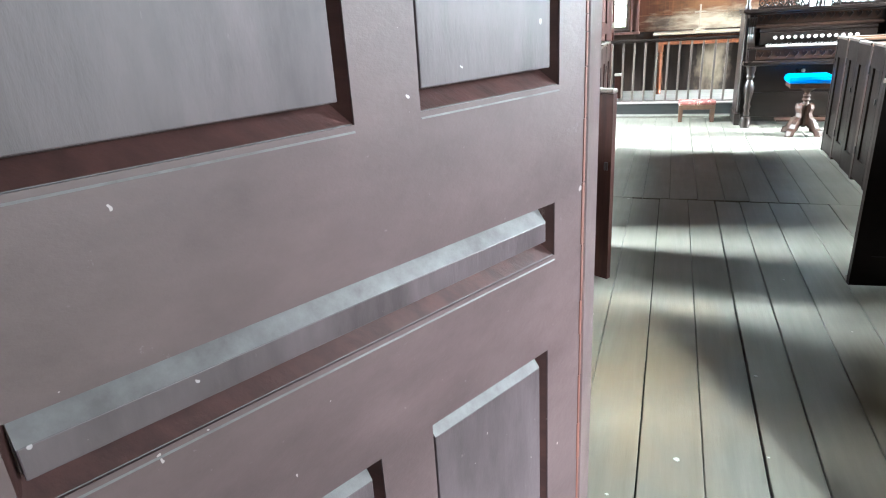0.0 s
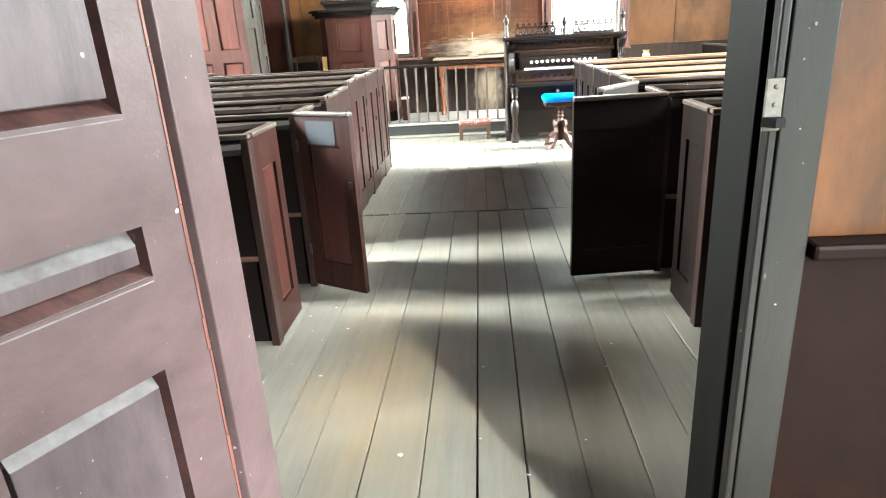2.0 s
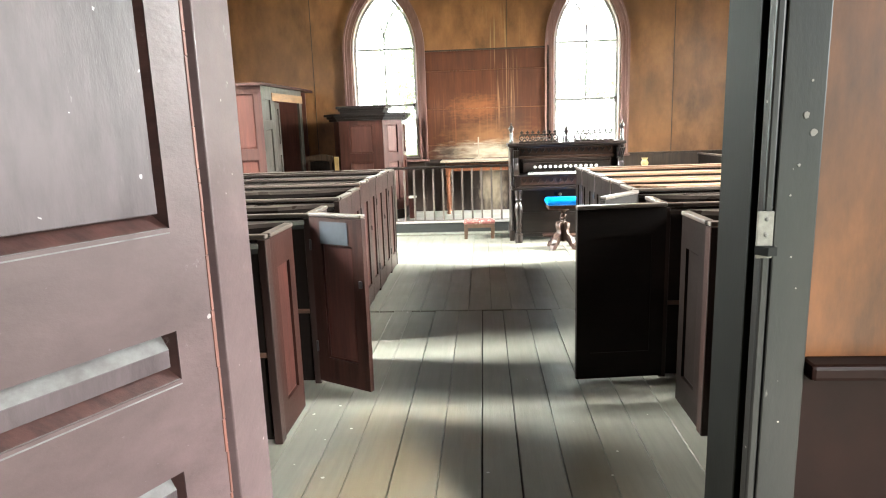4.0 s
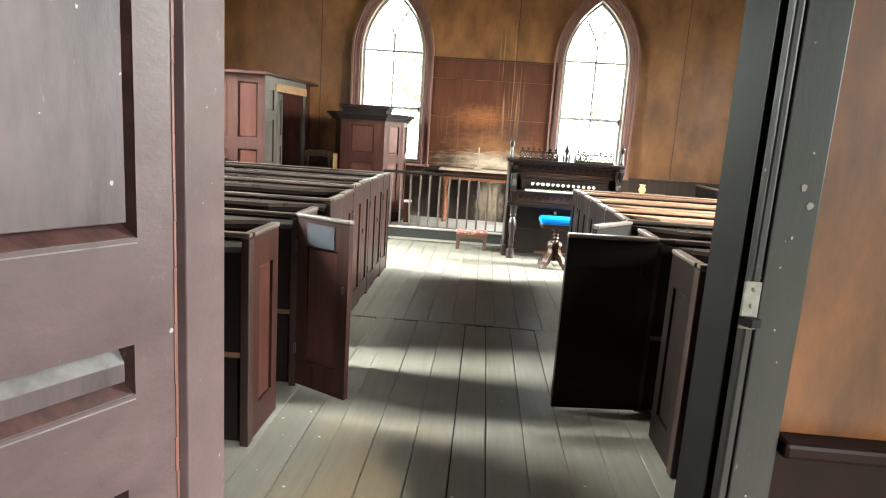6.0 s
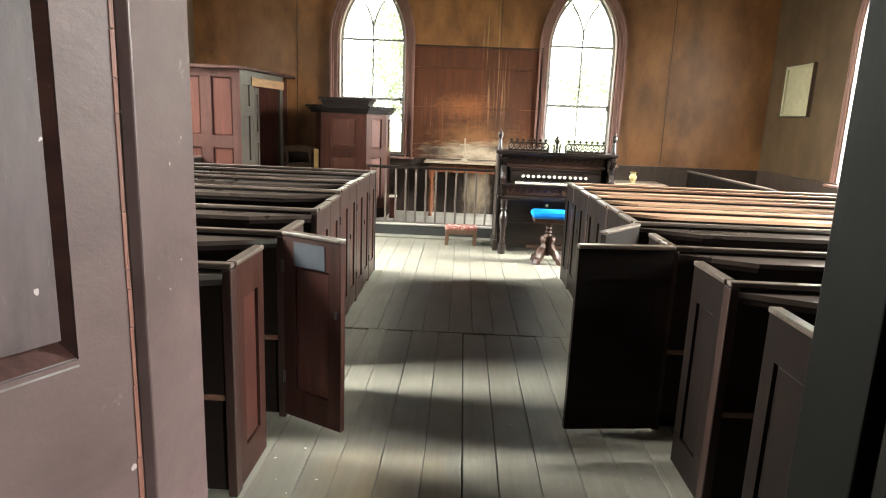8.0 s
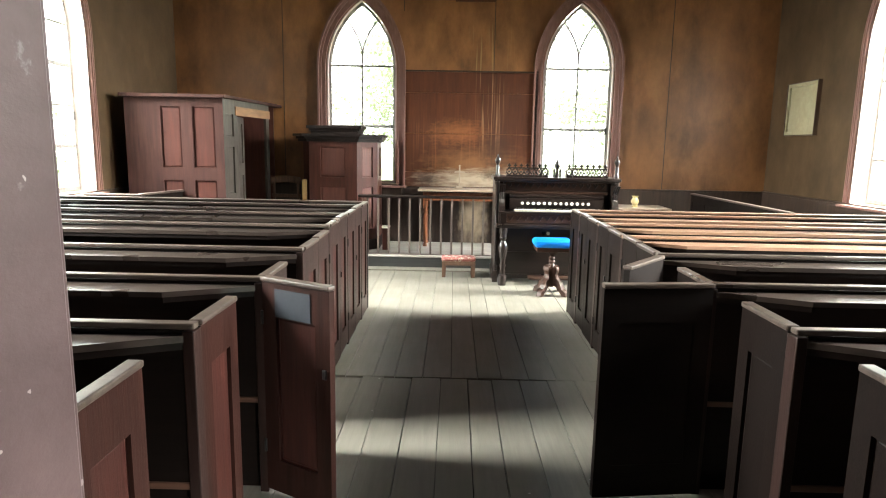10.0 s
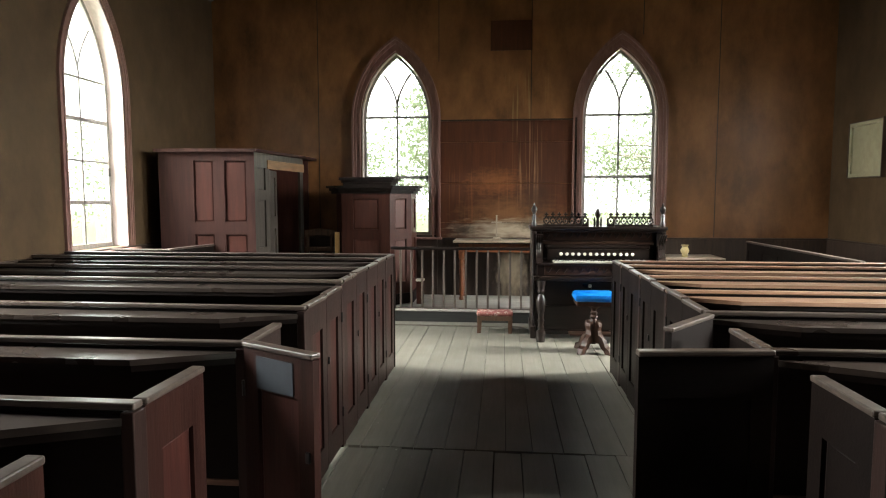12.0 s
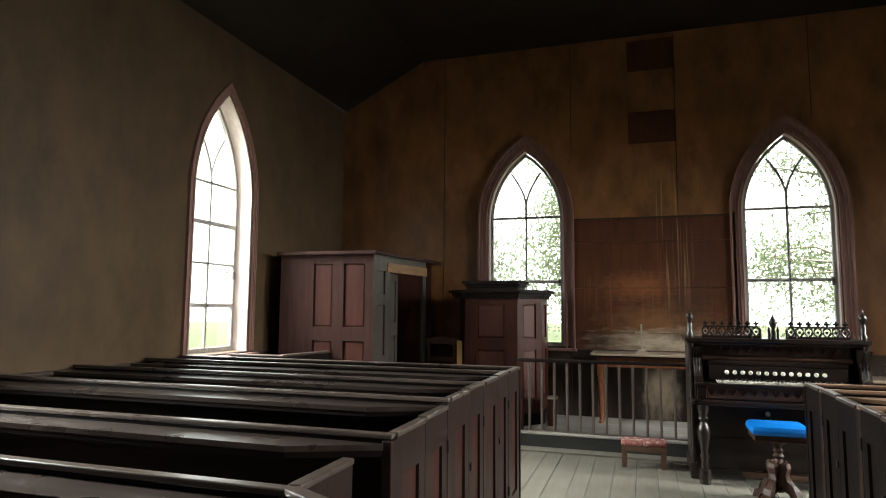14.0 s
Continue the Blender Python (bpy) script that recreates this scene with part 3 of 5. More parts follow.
    structure("reredos_cap", box((-0.24, END - 0.03, 2.588), (1.61, END, 2.608), 0.004), DADO, "thin dark moulding over the altar boards", "trim")
    structure("reredos_edge", box((1.603, END - 0.04, 1.0), (1.65, END, 2.62), 0.004), DADO, "dark upright edge board", "trim")


shell()


def window(name, m, out):
    """A pointed sash window. m carries the x-z plane (y into the wall) to the wall's inner face; out: depth at which the sashes stand."""
    w = thing(name, m.translation, "tall pointed sash window with a pink brown casing", "window", "pointed windows", "structure")
    at_side = out > 0.09
    top, half, grow, rise = (SIDE_APEX, HALF, 0.085, 0.13) if at_side else (APEX, END_HALF, 0.13, 0.21)
    opening = arch(half, SILL, SPRING, top)
    wide, band, step, hollow, lip = (arch(half + 0.012 + (grow - 0.012) * q, SILL - 0.02, SPRING, top + 0.016 + (rise - 0.016) * q) for q in (1.0, 0.78, 0.5, 0.22, 0.0))

    def ring(a, b, y0, y1):
        bm = bmesh.new()
        n = len(a)
        rows = [[bm.verts.new((u, y, v)) for u, v in loop] for loop, y in ((a, y0), (b, y0), (b, y1), (a, y1))]
        for r in range(4):
            p, q = rows[r], rows[(r + 1) % 4]
            for i in range(1, n):
                j = (i + 1) % n
                bm.faces.new((p[i], p[j], q[j], q[i]))
        bmesh.ops.transform(bm, matrix=m, verts=bm.verts)
        return bm
    part("back_band", ring(wide, band, -0.03 if at_side else -0.062, 0.0), CASING, w, "pink brown outer band")
    part("casing", ring(band, step, -0.024 if at_side else -0.04, 0.0), CASING, w, "pink brown moulded casing")
    part("casing_hollow", ring(step, hollow, -0.016 if at_side else -0.026, 0.0), CASING, w)
    part("casing_bead", ring(hollow, lip, -0.022 if at_side else -0.036, 0.0), CASING, w)
    part("reveal", ring(opening, [(u * 0.962, v if v < 1.1 else v - 0.01) for u, v in opening], -0.004, out), REVEAL, w, "pinkish white reveal")
    g = half - 0.02
    inner = arch(g - 0.035, SILL + 0.05, SPRING, top - 0.065)
    frame_bm = slab(arch(g, SILL, SPRING, top - 0.02), [inner], 0.04, m @ Matrix.Translation((0, out, 0)))
    sash = part("sash_frame", frame_bm, SASH, w, "grey white painted sash")
    meet = 1.82
    at = m @ Matrix.Translation((0, out, 0))
    def bar(v, thick=0.015):
        part("glazing_bar", box((-g + 0.03, 0.004, v - thick), (g - 0.03, 0.034, v + thick), 0.003, at), SASH, sash)
    if at_side:
        for v, thick in ((2.75, 0.011), (2.33, 0.022), (1.91, 0.011), (1.48, 0.022)):
            bar(v, thick)
    else:
        bar(SPRING + 0.04)
        part("meeting_rail", box((-g + 0.03, -0.012, meet - 0.02), (g - 0.03, 0.035, meet + 0.02), 0.003, at), SASH, sash)
    part("glazing_bar", box((-0.013, 0.004, SILL + 0.04), (0.013, 0.034, SPRING + 0.20), 0.003, at), SASH, sash)
    for s in (-1, 1):
        pts = [at @ Vector((s * (0.195 * (i / 10) ** 1.7), 0.02, SPRING + 0.19 + 0.45 * (i / 10))) for i in range(11)]
        part("tracery_bar", path_tube(pts, 0.015, 6), SASH, sash)
    for k, (v0, v1) in enumerate(((SILL + 0.03, meet), (meet, top))):
        outline = rect(-g + 0.02, g - 0.02, v0, v1) if k == 0 else arch(g - 0.02, v0, SPRING, top - 0.045)
        pane = part("pane", slab(outline, [], 0.003, at @ Matrix.Translation((0, 0.018, 0))), GLASS, sash, "old clear glass pane")
        pane.visible_shadow = False
    part("sill", box((-half - grow - 0.02, -0.09, SILL - 0.05), (half + grow + 0.02, out + 0.03, SILL - 0.018), 0.008, m), CASING, w, "pink brown sill board")
    part("catch", box((g - 0.06, -0.025, meet - 0.06), (g - 0.035, 0.0, meet + 0.03), 0.004, at), IRON, sash)
    return w


count = 1
for c in END_WINDOWS:
    window(f"window_{count}", pose(c, END, 0), 0.06)
    count += 1
for c in SIDE_WINDOWS_L:
    window(f"window_{count}", pose(LEFT, c, 0, 0, 0, 90), 0.165)
    count += 1
for c in SIDE_WINDOWS_R:
    window(f"window_{count}", pose(RIGHT, c, 0, 0, 0, -90), 0.165)
    count += 1
for c in SIDE_WINDOWS_L:
    window_light("window_light", (LEFT - 1.0, c, 3.35), (-0.6, c, 0.3), 1.7, 3.4, LAMP_L, 104)
for c in SIDE_WINDOWS_R:
    window_light("window_light", (RIGHT + 1.0, c, 3.35), (2.2, c, 0.3), 1.7, 3.4, LAMP_R, 108)
window_light("lobby_side_doorway_light", (3.3, 1.15, 1.85), (0, 1.5, 1.45), 1.1, 0.8, LAMP_LOBBY)
window_light("lobby_front_doorway_light", (2.34, -0.2, 1.85), (0.35, 2.85, 0.05), 0.16, 0.5, LAMP_POOL, 30)


# ---- the lobby door, standing open ----
def lobby_door():
    hinge, width, high, t = (0.128, 2.19), 0.945, 2.18, 0.042
    d = thing("entrance_door", (*hinge, 0.012), "mauve brown panelled wooden door standing open, scuffed and flecked", "door", "", "structure")
    # u runs from the hinge; the face at y = 0 looks towards the walker
    m = pose(hinge[0], hinge[1], 0, 0, 0, 64) @ Matrix.Scale(-1, 4, (1, 0, 0))
    low, mid = (0.24, 0.80), (0.972, 1.062)
    cells = [(0.07, 0.355, 1.245, 2.05), (0.455, width - 0.1, 1.245, 2.05), (0.08, width - 0.1, *mid), (0.098, 0.375, *low), (0.47, width - 0.1, *low)]
    part("frame", slab(rect(0.0, width, 0.012, high), [rect(*c) for c in cells], t, m), DOOR, d)
    part("backing", box((0.05, t - 0.010, 0.2), (width - 0.05, t - 0.004, 2.08), 0.0, m), DOOR_EDGE, d)
    for u0, u1, v0, v1 in cells:
        slope = 0.026 if v1 < 1.2 else 0.012
        # fielded panel, set just under the face; lower panels' sloped upper margins have caught light painted on
        part("panel", wedge(u0 + 0.014, u1 - 0.010, v0 + 0.026, v1 - 0.005 - slope, 0.007, 0.030, m), DOOR_PANEL, d, "dark mauve fielded panel")
        bm = quad_slab([(u0 + 0.014, 0.0072, v1 - 0.005 - slope), (u1 - 0.010, 0.0072, v1 - 0.005 - slope), (u1 - 0.010, 0.028, v1 - 0.005), (u0 + 0.014, 0.028, v1 - 0.005)], m)
        part("upper_margin", bm, LIT_LEDGE if v1 < 1.2 else DOOR_PANEL, d, "grey sloped panel margin, lightened as if catching light" if v1 < 1.2 else "")
        # sloped red brown bed under the panel, and its worn edge, paled for caught light
        part("lower_bed", quad_slab([(u0, 0.004, v0 + 0.001), (u1, 0.004, v0 + 0.001), (u1, 0.030, v0 + 0.022), (u0, 0.030, v0 + 0.022)], m), DOOR_EDGE, d, "bare red brown moulding")
        part("worn_edge", quad_slab([(u0, -0.0012, v0 - 0.009), (u1, -0.0012, v0 - 0.009), (u1, 0.004, v0 + 0.001), (u0, 0.004, v0 + 0.001)], m), LIT_LEDGE, d, "pale worn edge, lightened as if catching light")
        for u, e in ((u0, 1), (u1, -1)):
            part("side_bed", quad_slab([(u, 0.003, v0), (u + e * 0.009, 0.028, v0 + 0.02), (u + e * 0.009, 0.028, v1 - 0.004), (u, 0.003, v1)], m), DOOR_EDGE, d)


    # the hinge joint, chipped to bare red wood
    rng_d = random.Random(4)
    v = 0.02
    while v < high:
        step = rng_d.uniform(0.02, 0.12)
        part("bare_joint", box((-0.003 - rng_d.uniform(0, 0.002), -0.0016, v), (0.001 + rng_d.uniform(0, 0.003), 0.004, min(v + step, high)), 0.0008, m), CRACK, d, "bare red wood in the hinge joint")
        v += step + 0.001


def wedge(u0, u1, v0, v1, y0, y1, m):
    return box((u0, y0, v0), (u1, y1, v1), 0.0015, m)


def quad_slab(points, m, thick=0.004):
    """A thin sloped strip on four points."""
    bm = bmesh.new()
    top = [bm.verts.new(p) for p in points]
    low = [bm.verts.new((p[0], p[1] + thick, p[2])) for p in points]
    bm.faces.new(top)
    bm.faces.new(low[::-1])
    for i in range(4):
        bm.faces.new((top[i], top[(i + 1) % 4], low[(i + 1) % 4], low[i]))
    bmesh.ops.transform(bm, matrix=m, verts=bm.verts)
    return bm


lobby_door()
latch = thing("latch_keep", (OPEN_R - 0.012, DOORWALL - 0.006, 1.165), "worn grey iron latch keep on the door frame", "latch")
part("plate", box((OPEN_R - 0.024, DOORWALL - 0.0105, 1.165), (OPEN_R + 0.003, DOORWALL - 0.006, 1.245), 0.0015), IRON_WORN, latch, "worn pale iron plate")
part("hook", prism([(OPEN_R - 0.026, DOORWALL - 0.010), (OPEN_R - 0.002, DOORWALL - 0.010), (OPEN_R + 0.004, DOORWALL - 0.026), (OPEN_R - 0.012, DOORWALL - 0.03)], 1.172, 1.187), JAMB, latch, "dark iron hook")
for z in (1.205, 1.232):
    part("screw", lathe([(0.004, 0), (0.004, 0.0012), (0.002, 0.002)], (0, 0, 0), 8, Matrix.Translation((OPEN_R - 0.009, DOORWALL - 0.0104, z)) @ Matrix.Rotation(radians(90), 4, "X")), IRON, latch)
# nail heads and daubs of filler on the casing
for x, z, r in ((0.040, 1.32, 0.003), (0.046, 1.40, 0.006), (0.060, 1.372, 0.006), (0.030, 1.27, 0.0018), (0.052, 1.455, 0.002), (0.038, 1.165, 0.0016), (0.026, 1.62, 0.0016), (0.05, 1.11, 0.0014)):
    daub = thing("filler_daub", (OPEN_R + x, DOORWALL - 0.002, z), "small pale daub of filler on the door casing", "filler", "filler daubs")
    rng_f = random.Random(int(z * 1000))
    ring = [(OPEN_R + x + r * rng_f.uniform(0.6, 1.1) * math.cos(i * 0.7), z + r * rng_f.uniform(0.7, 1.2) * math.sin(i * 0.7)) for i in range(9)]
    part("daub", slab(ring, [], 0.0016, pose(0, DOORWALL - 0.0034, 0)), FILLER, daub)

# ---- box pews ----
PANEL_LONG, TOP = 0.325, 0.98
PITCHES, FIRSTS = {-1: 0.70, 1: 0.688}, {-1: 3.005, 1: 3.10}
AISLE = {-1: -0.31, 1: 1.60}


def pew_panel(parent, m, long, high, name="end_panel", panel_mat=None, frame_mat=None, cap=True, notice=False):
    """A framed panel of a pew front: u along it, y its thickness 0.03."""
    s = 0.075
    f = part(name, slab(rect(0, long, 0.012, high - 0.022), [rect(s, long - s, 0.16, high - 0.17)], 0.03, m), frame_mat or PEW_GREY, parent)
    part("panel", raised_panel(s, long - s, 0.16, high - 0.17, 0.026, 0.003, 0.012, m), panel_mat or PEW_RED, f, "maroon sunk panel")
    if cap:
        part("cap", box((-0.003, -0.007, high - 0.02), (long + 0.001, 0.037, high), 0.005, m), CAP, f, "worn rounded capping")
    if notice:
        part("notice", box((long * 0.2, -0.0025, high - 0.165), (long * 0.73, -0.0005, high - 0.045), 0.0, m), CARD, f, "blank grey card notice")
    return f


def pew(side, k):
    """One box pew: back with shelf and capping, seat, fixed end panel, and a door if it has kept one."""
    pitch = PITCHES[side]
    y = FIRSTS[side] + pitch * k
    high = TOP + (0.05 if side < 0 and k >= 4 else 0.012 * (k > 2))
    a = AISLE[side]
    wall = LEFT + 0.03 if side < 0 else RIGHT - 0.03
    x0, x1 = sorted((a, wall))
    # The right-hand pews from the fifth on have paler, browner capping and ledge.
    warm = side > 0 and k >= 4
    p = thing("box_pew", ((x0 + x1) / 2, y, 0), "dark worn box pew with a book ledge" + (" and paler brown capping" if warm else ""), "pew", "box pews")
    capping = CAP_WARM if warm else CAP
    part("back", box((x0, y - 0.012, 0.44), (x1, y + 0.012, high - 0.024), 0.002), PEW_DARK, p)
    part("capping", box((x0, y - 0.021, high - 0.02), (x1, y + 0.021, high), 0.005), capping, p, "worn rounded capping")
    # book ledge behind the back, its aisle end cut off at a slant
    in1, in2 = a + side * 0.03, a + side * 0.36
    far = wall
    ledge = [(in1, y - 0.014), (in1, y - 0.03), (in2, y - 0.175), (far, y - 0.175), (far, y - 0.014)]
    bm = prism(ledge if side > 0 else ledge[::-1], high - 0.058, high - 0.036)
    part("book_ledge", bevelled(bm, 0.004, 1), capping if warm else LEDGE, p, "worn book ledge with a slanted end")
    apron = [(in1, y - 0.026), (in2, y - 0.168), (far, y - 0.168), (far, y - 0.158), (in2, y - 0.158), (in1, y - 0.016)]
    part("ledge_apron", prism(apron if side > 0 else apron[::-1], high - 0.082, high - 0.058), PEW_DARK, p)
    part("seat", box((x0 + 0.036, y - 0.017, 0.415), (x1 - 0.036, y + 0.335, 0.44), 0.005), SEAT, p, "worn reddish seat board")
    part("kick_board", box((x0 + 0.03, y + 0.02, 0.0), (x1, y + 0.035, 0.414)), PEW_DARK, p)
    for q in (0.33, 0.66):
        part("seat_bracket", box((x0 + (x1 - x0) * q, y + 0.036, 0.0), (x0 + (x1 - x0) * q + 0.03, y + 0.3, 0.415), 0.002), PEW_DARK, p)
    part("post", box((a - 0.003 if side > 0 else a - 0.035, y - 0.03, 0.0), (a + 0.035 if side > 0 else a + 0.003, y + 0.03, high - 0.023), 0.004), PEW_GREY, p)
    # fixed end panel, along the aisle
    sx = 1 if side < 0 else -1
    m = pose(a, y + 0.03, 0, 0, 0, 90) @ Matrix.Scale(sx, 4, (0, 1, 0))
    # Right-hand ends and doors lie in shade, painted in with the darker wood.
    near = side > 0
    # The first two left pews take the frame colour with lobby light painted in.
    pew_panel(p, m, PANEL_LONG, high, panel_mat=PEW_DARK if near else PEW_RED, frame_mat=PEW_DARK if near else PEW_LIT if side < 0 and k < 2 else PEW_GREY)
    hinge = Vector((a, y + pitch - 0.032, 0))
    if k < 6:
        shut = pitch - PANEL_LONG - 0.066
        tip = OPEN_DOORS.get((side, k), "shut")
        if tip is not None:
            flip = 1
            if tip == "shut":
                flip = -sx
                tip = (a, y + pitch - 0.032 - shut)
                long = shut
            else:
                long = (Vector((*tip, 0)) - hinge).length
            turn = math.degrees(math.atan2(tip[1] - hinge.y, tip[0] - hinge.x))
            door = pew_panel(p, pose(hinge.x, hinge.y, 0.012, 0, 0, turn) @ Matrix.Scale(flip, 4, (0, 1, 0)), long, high - 0.004, "door", PEW_DARK if near else PEW_RED, PEW_DARK if near else PEW_LIT if side < 0 and k < 2 else PEW_GREY, notice=(side, k) == (-1, 1))
            at = pose(hinge.x, hinge.y, 0, 0, 0, turn) @ Matrix.Scale(flip, 4, (0, 1, 0))
            for z in (0.2, 0.78):
                part("hinge", lathe([(0.006, 0), (0.006, 0.06)], (0, 0, 0), 8, at @ Matrix.Translation((0.0, -0.004, z))), EBONY, door)
            part("latch", box((long - 0.035, -0.01, 0.6), (long - 0.015, 0.0, 0.64), 0.003, at), EBONY, door, "small iron turn latch")
    return p


OPEN_DOORS = {(-1, 0): None, (-1, 1): (0.01, 4.20), (-1, 2): None, (1, 0): None, (1, 1): (1.125, 4.39), (1, 2): (1.325, 4.79)}
for side in (-1, 1):
    for k in range(7):
        pew(side, k)


def pew_front(side, y, high):
    """The partition that closes the first pew towards the altar."""
    a, wall = AISLE[side], (LEFT + 0.03 if side < 0 else RIGHT - 0.03)
    x0, x1 = sorted((a, wall))
    p = thing("pew_front", ((x0 + x1) / 2, y, 0), "dark panelled partition in front of the pews", "pew front", "pew fronts")
    n = 6
    w = (x1 - x0) / n
    cells = [rect(i * w + 0.06, (i + 1) * w - 0.06, 0.15, high - 0.14) for i in range(n)]
    part("frame", slab(rect(0, x1 - x0, 0, high - 0.022), cells, 0.03, pose(x0, y, 0)), PEW_DARK, p)
    for (u0, v0), (u1, _), (_, v1), _ in cells:
        part("panel", raised_panel(u0, u1, v0, v1, 0.026, 0.003, 0.012, pose(x0, y, 0)), PEW_DARK, p)
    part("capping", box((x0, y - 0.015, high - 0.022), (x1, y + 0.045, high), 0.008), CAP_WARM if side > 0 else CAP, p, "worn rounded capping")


pew_front(-1, 7.60, 1.025)
pew_front(1, 7.60, 0.985)


def stall_screen(name, x0, y0, x1, y1, high):
    """A low panelled screen from one point to another."""
    v = Vector((x1 - x0, y1 - y0, 0))
    m = pose(x0, y0, 0, 0, 0, math.degrees(math.atan2(v.y, v.x)))
    s = thing(name, (x0, y0, 0), "low dark panelled wooden screen with a pale worn capping", "screen", "low screens")
    n = max(1, round(v.length / 0.42))
    w = v.length / n
    cells = [rect(i * w + 0.05, (i + 1) * w - 0.05, 0.15, high - 0.12) for i in range(n)]
    part("frame", slab(rect(0, v.length, 0, high - 0.022), cells, 0.03, m), PEW_DARK, s)
    for (u0, v0), (u1, _), (_, v1), _ in cells:
        part("panel", raised_panel(u0, u1, v0, v1, 0.026, 0.003, 0.012, m), PEW_DARK, s)
    part("capping", box((-0.01, -0.015, high - 0.022), (v.length + 0.01, 0.045, high), 0.008, m), CAP, s, "worn rounded capping")


stall_screen("stall_screen", 3.74, 7.78, 3.76, 10.3, 0.985)
stall_screen("stall_screen", -2.80, 8.30, -2.66, 8.98, 1.0)
stall_screen("stall_screen", -3.44, 8.28, -2.80, 8.28, 0.995)


# ---- altar end ----
PLAT = 0.165
plat = thing("altar_platform", (0.1, 9.62, 0), "grey painted low altar platform with worn pale boards", "platform", "", "structure")
part("riser", box((-1.75, 9.60, 0.0), (2.9, 9.625, PLAT - 0.02), 0.003), STEP, plat, "dark grey painted riser")
part("nosing", box((-1.75, 9.585, PLAT - 0.02), (2.9, 9.70, PLAT + 0.002), 0.006), CARPET, plat)
part("base_strip", box((-1.75, 9.42, 0.001), (2.9, 9.60, 0.018), 0.004), BOARD, plat)
for i in range(8):
    y = 9.702 + i * 0.14
    part("board", box((-1.75, y, PLAT - 0.022), (2.9, min(y + 0.137, END - 0.024), PLAT), 0.002), CARPET, plat)


def altar_rail():
    r = thing("altar_rail", (0.15, 9.68, PLAT), "grey worn wooden altar rail with slim balusters", "rail")
    part("handrail", box((-0.72, 9.645, 0.895), (1.02, 9.715, 0.93), 0.012), PULPIT_TOP, r, "dark moulded handrail")
    part("foot_rail", box((-0.72, 9.655, PLAT + 0.002), (1.02, 9.705, PLAT + 0.012), 0.003), RAIL, r)
    for i in range(13):
        x = -0.60 + i * 0.1345
        if x < 1.0:
            part("baluster", box((x - 0.0125, 9.668, PLAT + 0.012), (x + 0.0125, 9.693, 0.896), 0.004), RAIL, r)
    part("newel", box((-0.72, 9.65, PLAT + 0.012), (-0.67, 9.71, 0.896), 0.005), PULPIT, r)


altar_rail()


def pulpit():
    p = thing("pulpit", (-0.95, 10.2, PLAT), "dark red brown panelled pulpit with a heavy black cornice", "pulpit")
    body = [(-1.40, 9.92), (-0.765, 9.87), (-0.53, 10.13), (-0.53, 10.6), (-1.55, 10.6), (-1.55, 10.1)]

    def grown(g):
        c = Vector((-1.0, 10.25))
        return [tuple(Vector(q) + (Vector(q) - c).normalized() * g) for q in body]
    part("plinth", prism(grown(0.025), PLAT, 0.30), PULPIT_TOP, p)
    part("core", prism(grown(-0.035), PLAT, 1.60), PULPIT, p)
    for (ax, ay), (bx, by) in zip(body[:3], body[1:4]):
        v = Vector((bx - ax, by - ay, 0))
        m = pose(ax, ay, 0, 0, 0, math.degrees(math.atan2(v.y, v.x)))
        L = v.length
        s = min(0.165, L * 0.24)
        cells = [rect(s, L - s, 1.13, 1.52), rect(s, L - s, 0.45, 1.0)]
        f = part("face_frame", slab(rect(0, L, PLAT + 0.1, 1.62), cells, 0.03, m), PULPIT, p)
        for (u0, v0), (u1, _), (_, v1), _ in cells:
            part("panel", raised_panel(u0, u1, v0, v1, 0.034, 0.006, 0.02, m), PULPIT_PANEL, f, "red brown fielded panel")
    for g, z0, z1 in ((0.03, 1.585, 1.62), (0.06, 1.62, 1.655), (0.10, 1.655, 1.685)):
        part("cornice", bevelled(prism(grown(g), z0, z1), 0.006, 1), PULPIT_TOP, p, "black brown moulded cornice")
    lectern = [(-1.36, 9.86), (-0.74, 9.80), (-0.72, 10.1), (-1.38, 10.15)]
    for g, z0, z1 in ((0.0, 1.685, 1.72), (0.018, 1.72, 1.752), (0.045, 1.752, 1.787)):
        ring = [(x + g * math.copysign(1, x + 1.05), y + g * math.copysign(1, y - 9.98)) for x, y in lectern]
        part("book_board", bevelled(prism(ring, z0, z1), 0.008), PULPIT_TOP, p, "black brown book board")
    post = thing("stair_post", (-0.40, 10.05, PLAT), "short maroon post with a white top beside the pulpit", "post")
    part("shaft", box((-0.45, 9.99, PLAT), (-0.36, 10.08, 0.46), 0.006), PULPIT, post)
    part("top", box((-0.458, 9.982, 0.46), (-0.352, 10.088, 0.49), 0.008), IVORY, post, "white painted top")


pulpit()


